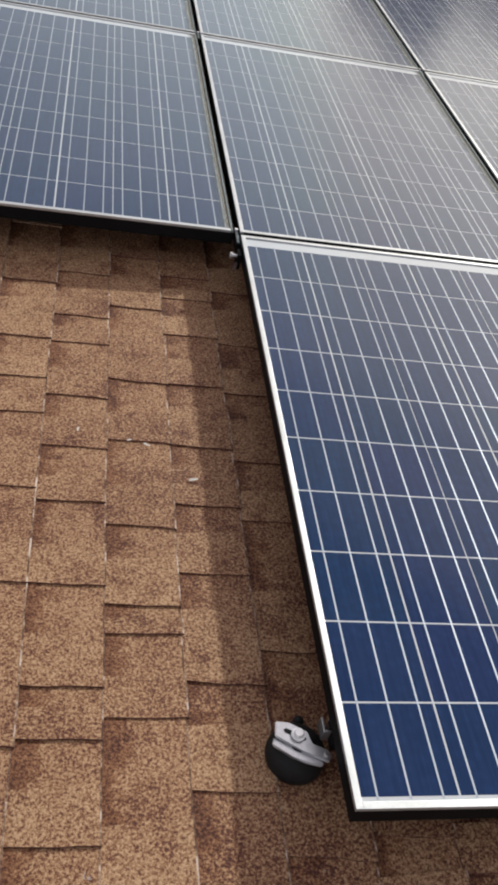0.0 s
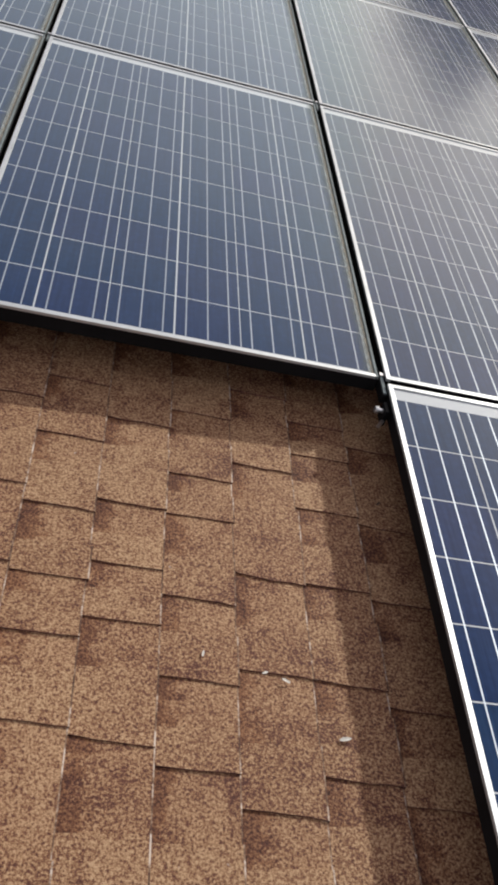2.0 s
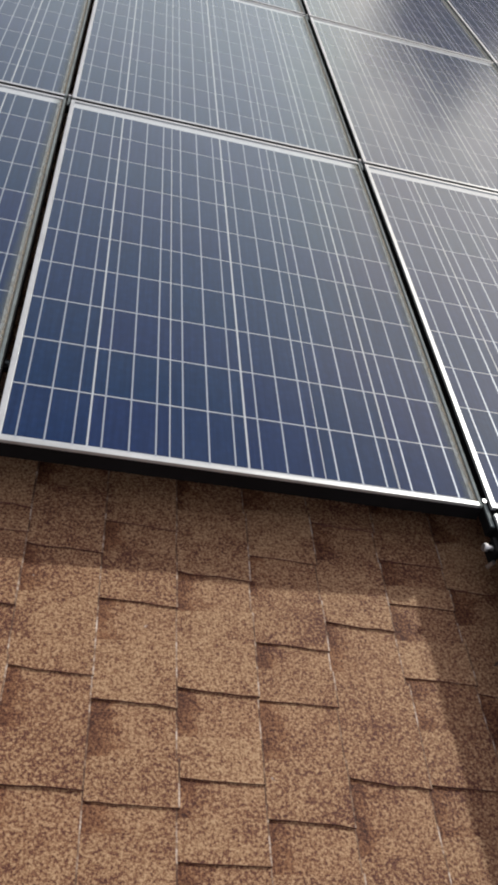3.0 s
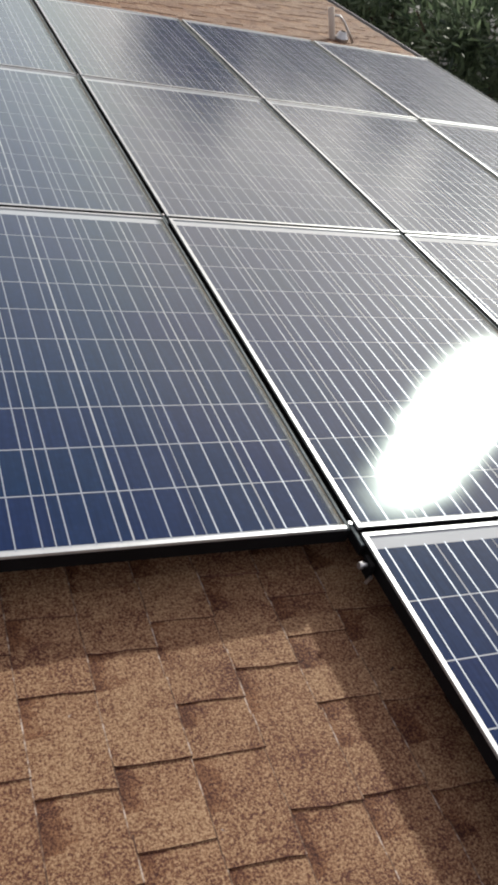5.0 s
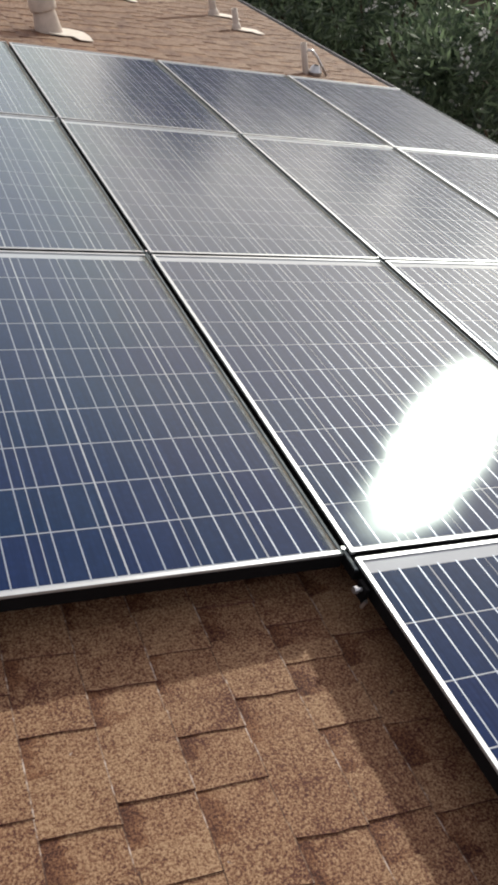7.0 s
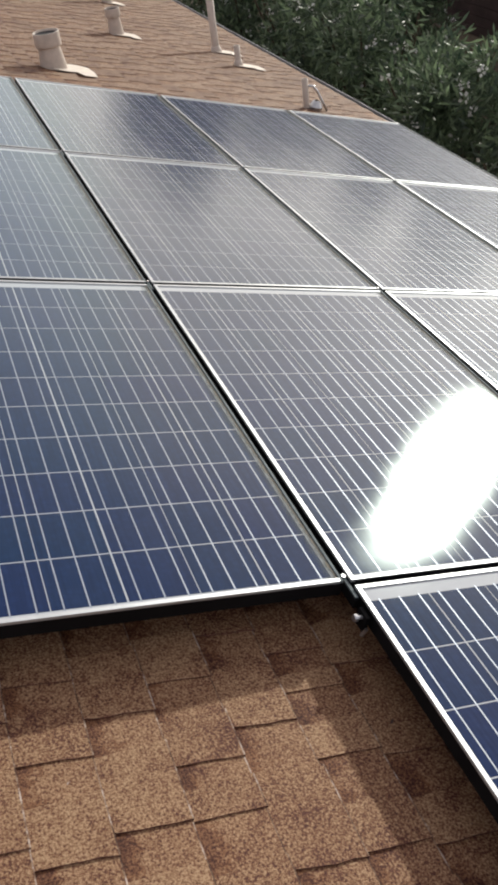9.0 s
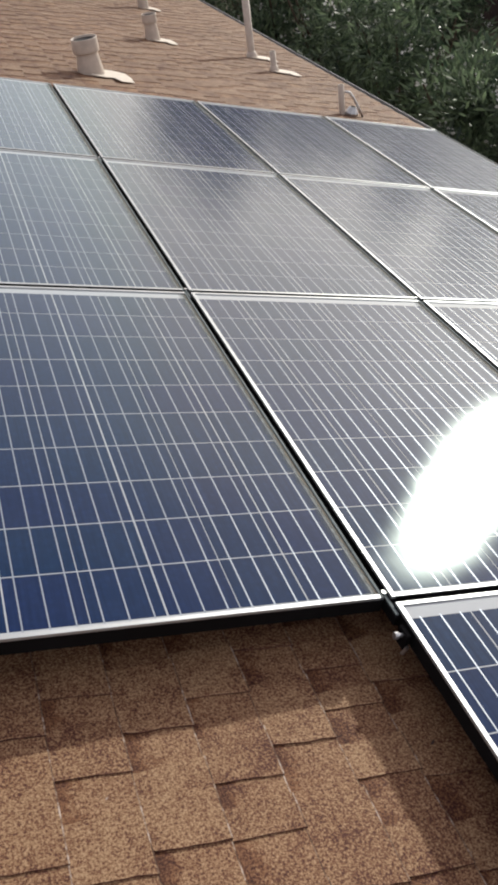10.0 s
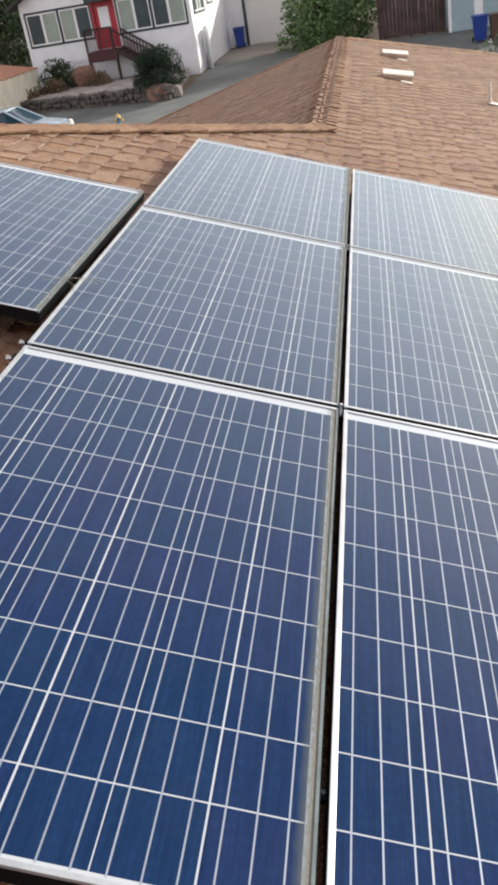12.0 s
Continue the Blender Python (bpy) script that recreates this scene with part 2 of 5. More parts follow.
WHITE_WALL = plain("white_siding", (0.82, 0.83, 0.85), 0.65, 0.0, 0.06, 1.5, 30, 0.1)
WHITE_TRIM = plain("white_trim", (0.80, 0.81, 0.82), 0.5, 0.0, 0.05, 3, 40)
DARK_TRIM = plain("dark_green_trim", (0.035, 0.05, 0.05), 0.6, 0.0, 0.2, 3, 40)
RED_PAINT = plain("red_door_paint", (0.42, 0.02, 0.035), 0.45, 0.0, 0.12, 3, 40)
DARK_WOOD = plain("dark_stained_wood", (0.032, 0.018, 0.018), 0.7, 0.0, 0.3, 5, 40, 0.3)
RED_WOOD = plain("red_stained_wood", (0.065, 0.018, 0.020), 0.7, 0.0, 0.3, 5, 40, 0.3)
ASPHALT = plain("worn_asphalt", (0.15, 0.16, 0.15), 0.9, 0.0, 0.3, 0.5, 60, 0.4)
CONCRETE = plain("grey_concrete", (0.26, 0.23, 0.20), 0.9, 0.0, 0.22, 0.6, 50, 0.3)
DIRT = plain("dry_ground", (0.17, 0.13, 0.09), 0.95, 0.0, 0.4, 0.35, 20, 0.5)
GRAVEL = plain("pale_gravel", (0.36, 0.32, 0.29), 0.95, 0.0, 0.3, 2.5, 30, 0.6)
STONE = plain("field_stone", (0.135, 0.118, 0.10), 0.9, 0.0, 0.4, 5, 40, 0.6)
RED_STONE = plain("reddish_stone", (0.25, 0.14, 0.10), 0.9, 0.0, 0.3, 5, 40, 0.6)
BLUE_PLASTIC = plain("blue_plastic", (0.012, 0.045, 0.28), 0.45, 0.0, 0.12, 3, 40)
BROWN_PLASTIC = plain("brown_plastic", (0.10, 0.055, 0.04), 0.5, 0.0, 0.12, 3, 40)
TERRACOTTA = plain("terracotta_tile", (0.45, 0.22, 0.14), 0.85, 0.0, 0.2, 4, 60, 0.3)
CREAM_WALL = plain("cream_wall", (0.74, 0.70, 0.56), 0.85, 0.0, 0.1, 2, 60, 0.3)
BROWN_WALL = plain("dark_brown_boards", (0.075, 0.046, 0.043), 0.85, 0.0, 0.35, 2, 40, 0.3)
BLUE_WALL = plain("pale_blue_siding", (0.33, 0.43, 0.47), 0.75, 0.0, 0.08, 2, 40, 0.2)
CAR_PAINT = plain("silver_blue_car_paint", (0.42, 0.50, 0.58), 0.25, 0.4, 0.04, 2, 30, 0.02)
CAR_GLASS = plain("car_window_glass", (0.02, 0.05, 0.07), 0.05, 0.0, 0.1, 2, 30, 0.0)
YELLOW = plain("yellow_paint", (0.70, 0.45, 0.14), 0.5, 0.0, 0.15)
BARK = plain("bark", (0.09, 0.065, 0.045), 0.95, 0.0, 0.35, 8, 60, 0.7)
STRAW = plain("dry_straw", (0.31, 0.28, 0.22), 0.85, 0.0, 0.2, 40, 200)


def leaf_material(name, dark, light, rough=0.5, through=0.25):
    m, n, b = node_material(name, rough)
    rnd = n.nodes.new("ShaderNodeNewGeometry").outputs["Random Per Island"]
    c = ramp(n, rnd, [(0.0, dark), (0.75, light), (1.0, tuple(min(1, x * 1.5) for x in light))])
    c = mix(n, 0.6, c, ramp(n, noise_node(n, 1.2, 2.0), [(0.3, (0.7,) * 3), (0.7, (1.15,) * 3)]), "MULTIPLY")
    n.links.new(c, b.inputs["Base Color"])
    t = n.nodes.new("ShaderNodeBsdfTranslucent")
    n.links.new(c, t.inputs["Color"])
    s = n.nodes.new("ShaderNodeMixShader")
    s.inputs[0].default_value = through
    n.links.new(b.outputs[0], s.inputs[1])
    n.links.new(t.outputs[0], s.inputs[2])
    n.links.new(s.outputs[0], n.nodes["Material Output"].inputs[0])
    return m


OLEANDER = leaf_material("oleander_leaf", (0.032, 0.058, 0.038), (0.145, 0.20, 0.115), 0.5, 0.38)
BUSH_LEAF = leaf_material("bush_leaf", (0.05, 0.10, 0.035), (0.17, 0.26, 0.10))
CEDAR = leaf_material("cedar_leaf", (0.008, 0.022, 0.011), (0.024, 0.050, 0.024), 0.8)
OAK = leaf_material("tree_leaf", (0.015, 0.03, 0.013), (0.05, 0.08, 0.03))
PETAL = leaf_material("white_petal", (0.70, 0.70, 0.68), (0.80, 0.79, 0.78), 0.6)
DRY_LEAF = leaf_material("dry_brush", (0.10, 0.07, 0.045), (0.24, 0.17, 0.11), 0.8)

# ---- mesh helpers ----


def mesh_of(name, verts, faces, material=None, smooth=False):
    me = bpy.data.meshes.new(name)
    me.from_pydata([tuple(v) for v in verts], [], [tuple(f) for f in faces])
    if material:
        me.materials.append(material)
    if smooth:
        me.polygons.foreach_set("use_smooth", [True] * len(me.polygons))
    me.update()
    return me


def part(name, bm, material, parent=None, label="", smooth=False):
    """Links a bmesh (or a mesh) as one object under a thing or a part."""
    if isinstance(bm, bmesh.types.BMesh):
        me = bpy.data.meshes.new(name)
        bm.normal_update()
        bm.to_mesh(me)
        bm.free()
        me.materials.append(material)
        if smooth:
            me.polygons.foreach_set("use_smooth", [True] * len(me.polygons))
    else:
        me = bm
    ob = new(name, me)
    if parent:
        ob.parent = parent
    return tagged(ob, label)


def thing(name, m, label, category, group="", kind=""):
    ob = new(name)
    ob.empty_display_size = 0.1
    ob.matrix_basis = m
    return tagged(ob, label, category, group, kind)


def add_box(bm, x0, x1, y0, y1, z0, z1, bevel=0.0, m=None):
    r = bmesh.ops.create_cube(bm, size=1.0)
    vs = r["verts"]
    for v in vs:
        v.co = Vector(((x0 + x1) / 2 + v.co.x * (x1 - x0), (y0 + y1) / 2 + v.co.y * (y1 - y0), (z0 + z1) / 2 + v.co.z * (z1 - z0)))
    if bevel:
        es = {e for v in vs for e in v.link_edges}
        got = bmesh.ops.bevel(bm, geom=list(es), offset=bevel, segments=2, affect="EDGES", profile=0.6)
        vs = list({v for f in got["faces"] for v in f.verts} | {v for v in vs if v.is_valid})
    if m is not None:
        bmesh.ops.transform(bm, matrix=m, verts=vs)
    return bm


def box(x0, x1, y0, y1, z0, z1, bevel=0.0, m=None):
    return add_box(bmesh.new(), x0, x1, y0, y1, z0, z1, bevel, m)


def lathe(rings, sides=24, bm=None, m=None, closed=False):
    """A turned body from (radius, height) rings."""
    bm = bm or bmesh.new()
    rows = []
    for r, z in rings:
        rows.append([bm.verts.new((r * math.cos(a), r * math.sin(a), z)) for a in (2 * math.pi * k / sides for k in range(sides))])
    for a, b in zip(rows, rows[1:]):
        for k in range(sides):
            bm.faces.new((a[k], a[(k + 1) % sides], b[(k + 1) % sides], b[k]))
    if closed:
        bm.faces.new(rows[-1])
        bm.faces.new(rows[0][::-1])
    if m is not None:
        bmesh.ops.transform(bm, matrix=m, verts=[v for row in rows for v in row])
    return bm


def prism(outline, z0, z1, bm=None):
    """A plate with the given outline in plan."""
    bm = bm or bmesh.new()
    lo = [bm.verts.new((x, y, z0)) for x, y in outline]
    hi = [bm.verts.new((x, y, z1)) for x, y in outline]
    bm.faces.new(hi)
    bm.faces.new(lo[::-1])
    for k in range(len(outline)):
        j = (k + 1) % len(outline)
        bm.faces.new((lo[k], lo[j], hi[j], hi[k]))
    return bm


def tube(points, radius, sides=8, taper=1.0):
    """A round bar along points."""
    bm = bmesh.new()
    rows = []
    pts = [Vector(p) for p in points]
    for k, p in enumerate(pts):
        d = (pts[min(k + 1, len(pts) - 1)] - pts[max(k - 1, 0)]).normalized()
        s = d.orthogonal().normalized()
        t = d.cross(s)
        r = radius * (1 + (taper - 1) * k / max(1, len(pts) - 1))
        if rows:
            base = rows[-1][0].co - pts[k - 1]
            s = (base - d * base.dot(d)).normalized()
            t = d.cross(s)
        rows.append([bm.verts.new(p + r * (math.cos(a) * s + math.sin(a) * t)) for a in (2 * math.pi * j / sides for j in range(sides))])
    for a, b in zip(rows, rows[1:]):
        for j in range(sides):
            bm.faces.new((a[j], a[(j + 1) % sides], b[(j + 1) % sides], b[j]))
    bm.faces.new(rows[0][::-1])
    bm.faces.new(rows[-1])
    return bm

# ---- the roof ----
DECK = -0.136
T = math.tan(radians(SLOPE))
C, S = math.cos(radians(SLOPE)), math.sin(radians(SLOPE))
RIDGE_U, EAVE_U = -1.285, 3.33
JOIN_Y, END_Y, NEAR_Y = 6.88, 15.1, -6.0
ridge_at = ROOF @ Vector((RIDGE_U, 0, DECK))
XR, ZR = ridge_at.x, ridge_at.z
HALF = (EAVE_U - RIDGE_U) * C
TOP_U, HIP_SKEW = -6.2, 1.14


def slope_span(u):
    """Where the panel slope runs at a height: from the near verge to the hip."""
    d = (u - RIDGE_U) * C
    return NEAR_Y, (END_Y + d if u > RIDGE_U else JOIN_Y + HIP_SKEW * d)


# near ends of the raised tabs in the courses beside the array, counted from the course whose edge lies at u = -0.349
TAB_ENDS = {
    -5: (-0.319, -0.178, -0.02),
    -4: (-0.263, -0.093, -0.03),
    -3: (-0.829, -0.586, -0.389, -0.126),
    -2: (-0.898, -0.73, -0.605, -0.436, -0.231, -0.045),
    -1: (-0.92, -0.685, -0.56, -0.405, -0.155),
    0: (-1.648, -1.479, -1.383, -1.166, -0.952, -0.79, -0.62, -0.41, -0.295, -0.09),
    1: (-1.439, -1.271, -1.21, -1.015, -0.76, -0.55, -0.237, 0.018),
    2: (-1.572, -1.376, -1.13, -0.949, -0.768, -0.547, -0.34, -0.17, -0.062),
    3: (-1.309, -0.983, -0.807, -0.568, -0.368, -0.12),
}


def tab_rows(rng, a, b, ends=()):
    """Start and width of each raised tab along a course from a to b."""
    out = []

    def fill(lo, hi):
        v = lo
        while v < hi - 0.05:
            w = rng.choice((rng.uniform(0.07, 0.13), rng.uniform(0.12, 0.20), rng.uniform(0.17, 0.26)))
            out.append((v, min(w, hi - v)))
            v += w + rng.choice((rng.uniform(0.04, 0.09), rng.uniform(0.07, 0.15)))

    if not ends:
        fill(a + rng.uniform(0, 0.2), b)
        return out
    fill(a + rng.uniform(0, 0.2), ends[0] - 0.1)
    for p, q in zip(ends, (*ends[1:], ends[-1] + 0.25)):
        out.append((p, (q - p) * rng.uniform(0.45, 0.72)))
    fill(ends[-1] + 0.3, b)
    return out


def courses(m, u_first, u_low, u_high, span, seed, picked=None, named={}):
    """Lapped shingle courses with raised laminated tabs. Returns the run and the list of tabs to be pieces."""
    rng = random.Random(seed)
    verts, faces, single, edge, base = [], [], [], [], []
    k = math.ceil((u_low - u_first) / COURSE)
    u = u_first + k * COURSE
    while u < u_high + COURSE * 0.5:
        a0, b0 = span(max(u - COURSE, u_low))
        a1, b1 = span(min(u, u_high))
        n = len(verts)
        z0, z1 = DECK, DECK + LIFT
        c = u - 0.0026
        verts += [(u - COURSE - 0.01, a0, z0), (u - COURSE - 0.01, b0, z0), (c, b1, z1), (c, a1, z1), (u, b1, z1 - 0.0005), (u, a1, z1 - 0.0005), (u, b1, z1 - 0.011), (u, a1, z1 - 0.011)]
        faces += [(n, n + 3, n + 2, n + 1), (n + 3, n + 5, n + 4, n + 2), (n + 5, n + 7, n + 6, n + 4)]
        edge.append(len(faces) - 2)
        edge.append(len(faces) - 1)
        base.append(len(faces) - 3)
        for v, w in tab_rows(rng, a1, b1, named.get(round((u - u_first) / COURSE), ())):
            slip = rng.uniform(-0.002, 0.003)
            if picked and picked(u, v):
                single.append((u + slip, v, w))
                continue
            n = len(verts)
            h = TOOTH * rng.uniform(0.7, 1.2) * (1.1 if v > 2.5 else 1.0)
            s = rng.uniform(0.006, 0.014)
            e = u + 0.001 + slip
            o = u - COURSE - 0.012
            c = e - 0.0026
            verts += [(o, v + s, z0), (e, v, z0 - 0.004), (e, v + w, z0 - 0.004), (o, v + w - s, z0), (o, v + s, z0 + h), (c, v, z1 + h), (c, v + w, z1 + h), (o, v + w - s, z0 + h), (e, v, z1 + h - 0.0005), (e, v + w, z1 + h - 0.0005)]
            faces += [(n + 4, n + 5, n + 6, n + 7), (n + 5, n + 8, n + 9, n + 6), (n + 1, n + 2, n + 9, n + 8), (n, n + 1, n + 8, n + 5, n + 4), (n + 2, n + 3, n + 7, n + 6, n + 9)]
            edge += [len(faces) - 4, len(faces) - 3]
        u += COURSE
    me = mesh_of("shingle_run", verts, faces, SHINGLE_RUN)
    me.materials.append(SHINGLE_EDGE)
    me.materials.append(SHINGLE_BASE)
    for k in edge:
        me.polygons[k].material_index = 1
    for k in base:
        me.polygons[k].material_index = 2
    return me, single


def slab(name, outline, thick, material, parent, label=""):
    """A roof deck from its corners, as thick as given."""
    bm = bmesh.new()
    hi = [bm.verts.new(p) for p in outline]
    lo = [bm.verts.new((p[0], p[1], p[2] - thick)) for p in outline]
    bm.faces.new(hi)
    bm.faces.new(lo[::-1])
    for k in range(len(hi)):
        j = (k + 1) % len(hi)
        bm.faces.new((hi[k], lo[k], lo[j], hi[j]))
    bmesh.ops.recalc_face_normals(bm, faces=bm.faces)
    return part(name, bm, material, parent, label)


roof = thing("roof", Matrix.Identity(4), "brown laminated asphalt shingle hip roof, weathered", "roof", kind="structure")
XT = XR + (TOP_U - RIDGE_U) * C
ZT = ZR - (XT - XR) * T
YT = JOIN_Y + HIP_SKEW * (XT - XR)
ZE = ZR - HALF * T
XE = XR + HALF
GAP = 0.012
WIDE = XE - XT
# the slopes that carry no visible shingle relief are plain decks
slab("deck", [(XE, NEAR_Y, ZE - GAP), (XE, END_Y + HALF, ZE - GAP), (XR, END_Y, ZR - GAP), (XR, JOIN_Y, ZR - GAP), (XT, YT, ZT - GAP), (XT, NEAR_Y, ZT - GAP)], 0.10, SHINGLE_RUN, roof)
slab("deck", [(XR, JOIN_Y, ZR - GAP), (XR, END_Y, ZR - GAP), (XR - HALF, END_Y + HALF, ZE - GAP), (XR - HALF, JOIN_Y + HALF, ZE - GAP)], 0.10, SHINGLE_RUN, roof)
slab("deck", [(XR, END_Y, ZR - GAP), (XE, END_Y + HALF, ZE - GAP), (XR - HALF, END_Y + HALF, ZE - GAP)], 0.10, SHINGLE_RUN, roof)
slab("deck", [(XT, YT, ZT - GAP), (XR, JOIN_Y, ZR - GAP), (XR - HALF, JOIN_Y + HALF, ZE - GAP), (XT - WIDE, YT + WIDE, ZE - GAP)], 0.10, SHINGLE_RUN, roof)
slab("deck", [(XT, NEAR_Y, ZT - GAP), (XT, YT, ZT - GAP), (XT - WIDE, YT + WIDE, ZE - GAP), (XT - WIDE, NEAR_Y, ZE - GAP)], 0.10, SHINGLE_RUN, roof)


def near_patch(u, v):
    return -2.45 < u < 0.95 and -2.35 < v < 0.12


me, tabs = courses(ROOF, -0.349, TOP_U, EAVE_U, slope_span, 3, near_patch, TAB_ENDS)
run = part("shingle_run", me, None, roof)
run.matrix_local = ROOF
tagged(run, kind="stuff")
LEFT = Matrix.Translation((XR, 0, ZR)) @ Matrix(((-C, 0, -S, 0), (0, -1, 0, 0), (-S, 0, C, 0), (0, 0, 0, 1))) @ Matrix.Translation((0, 0, -DECK))
me, _ = courses(LEFT, 0.074, 0.0, HALF / C, lambda u: (-(END_Y + u * C), -(JOIN_Y + u * C)), 5)
run = part("shingle_run", me, None, roof)
run.matrix_local = LEFT
tagged(run, kind="stuff")


# ridge and hip caps: folded pieces, each lapping over the next
def cap_mesh(length, wing, fold, butt):
    """A cap folded over a ridge along y; its butt, at y = 0, stands proud."""
    vs, fs = [], []
    for y, lift in ((0.0, butt), (length, 0.002)):
        for x in (-wing, -0.03, 0.0, 0.03, wing):
            vs.append((x, y, lift - abs(x) * fold + (0.006 if x == 0 else 0.0)))
    for y, lift in ((0.0, 0.001), (length, -0.008)):
        for x in (-wing, -0.03, 0.0, 0.03, wing):
            vs.append((x, y, lift - abs(x) * fold))
    for k in range(4):
        fs.append((k, k + 1, k + 6, k + 5))
        fs.append((k, 10 + k, 11 + k, k + 1))
    fs += [(0, 5, 15, 10), (4, 14, 19, 9)]
    return mesh_of("ridge_cap", vs, fs, SHINGLE)


ridge_cap = cap_mesh(0.21, 0.15, T, 0.012)
hip_cap = cap_mesh(0.21, 0.15, T * math.sqrt(0.5), 0.015)


def line_of_caps(low, high, me, step=0.15):
    low, high = Vector(low), Vector(high)
    d = (high - low)
    n = int(d.length / step)
    y = d.normalized()
    x = y.cross(Vector((0, 0, 1))).normalized()
    z = x.cross(y)
    rng = random.Random(round(low.x * 7 + high.y))
    for k in range(n):
        p = low + y * (k * d.length / n)
        m = Matrix((x, y, z)).transposed().to_4x4()
        ob = part("ridge_cap", me, None, roof)
        ob.matrix_local = Matrix.Translation(p + z * 0.005) @ m @ pose(rng.uniform(-0.006, 0.006), 0, 0, rng.uniform(-0.6, 0.6), rng.uniform(-1.5, 1.5), rng.uniform(-1.2, 1.2))


line_of_caps((XR, JOIN_Y - 0.1, ZR), (XR, END_Y, ZR), ridge_cap)
line_of_caps((XR + 0.05, JOIN_Y + 0.05, ZR), (XT, YT, ZT), hip_cap)
line_of_caps((XE, END_Y + HALF, ZE), (XR, END_Y, ZR), hip_cap)
line_of_caps((XR - HALF, END_Y + HALF, ZE), (XR, END_Y, ZR), hip_cap)

# gutter along the eave
gutter = thing("gutter", Matrix.Identity(4), "slim grey metal eave gutter along the shingle roof", "gutter", kind="structure")
bm = bmesh.new()
prof = [(0.0, -0.01), (0.0, -0.09), (0.04, -0.09), (0.055, -0.04), (0.055, 0.0), (0.047, 0.0), (0.047, -0.04), (0.036, -0.08), (0.010, -0.08), (0.010, -0.01)]
rows = [[bm.verts.new((XE + x + 0.004, y, ZE + z - 0.005)) for x, z in prof] for y in (NEAR_Y, END_Y + HALF)]
for k in range(len(prof)):
    j = (k + 1) % len(prof)
    bm.faces.new((rows[0][k], rows[0][j], rows[1][j], rows[1][k]))
part("gutter_channel", bm, GUTTER, gutter)

# the house walls below the roof
walls = thing("wall_house", Matrix.Identity(4), "tan stucco house walls below the eaves", "wall", kind="structure")
IN = 0.45
part("wall_east", box(XE - IN - 0.2, XE - IN, NEAR_Y + IN, END_Y + HALF - IN, 0, ZE - 0.02), STUCCO, walls)
part("wall_north", box(XR - HALF + IN, XE - IN - 0.2, END_Y + HALF - IN - 0.2, END_Y + HALF - IN, 0, ZE - 0.02), STUCCO, walls)
part("wall_west_wing", box(XR - HALF + IN, XR - HALF + IN + 0.2, JOIN_Y + HALF - IN, END_Y + HALF - IN - 0.2, 0, ZE - 0.02), STUCCO, walls)
part("wall_north_main", box(XT - WIDE + IN, XR - HALF + IN, YT + WIDE - IN - 0.2, YT + WIDE - IN, 0, ZE - 0.02), STUCCO, walls)
part("wall_west", box(XT - WIDE + IN, XT - WIDE + IN + 0.2, NEAR_Y + IN, YT + WIDE - IN - 0.2, 0, ZE - 0.02), STUCCO, walls)
gable = prism([(XT - WIDE + IN, 0), (XE - IN, 0), (XE - IN, ZE - 0.06), (XT, ZT - 0.2), (XT - WIDE + IN, ZE - 0.06)], -NEAR_Y - IN - 0.2, -NEAR_Y - IN)
bmesh.ops.transform(gable, matrix=pose(0, 0, 0, 90, 0, 0), verts=gable.verts)
part("wall_south", gable, STUCCO, walls)

# ---- solar panels ----
PW, PL, PH = 0.992, 1.650, 0.040
CELL_W, CELL_PITCH_U, CELL_PITCH_V = 0.1562, 0.1595, 0.1582


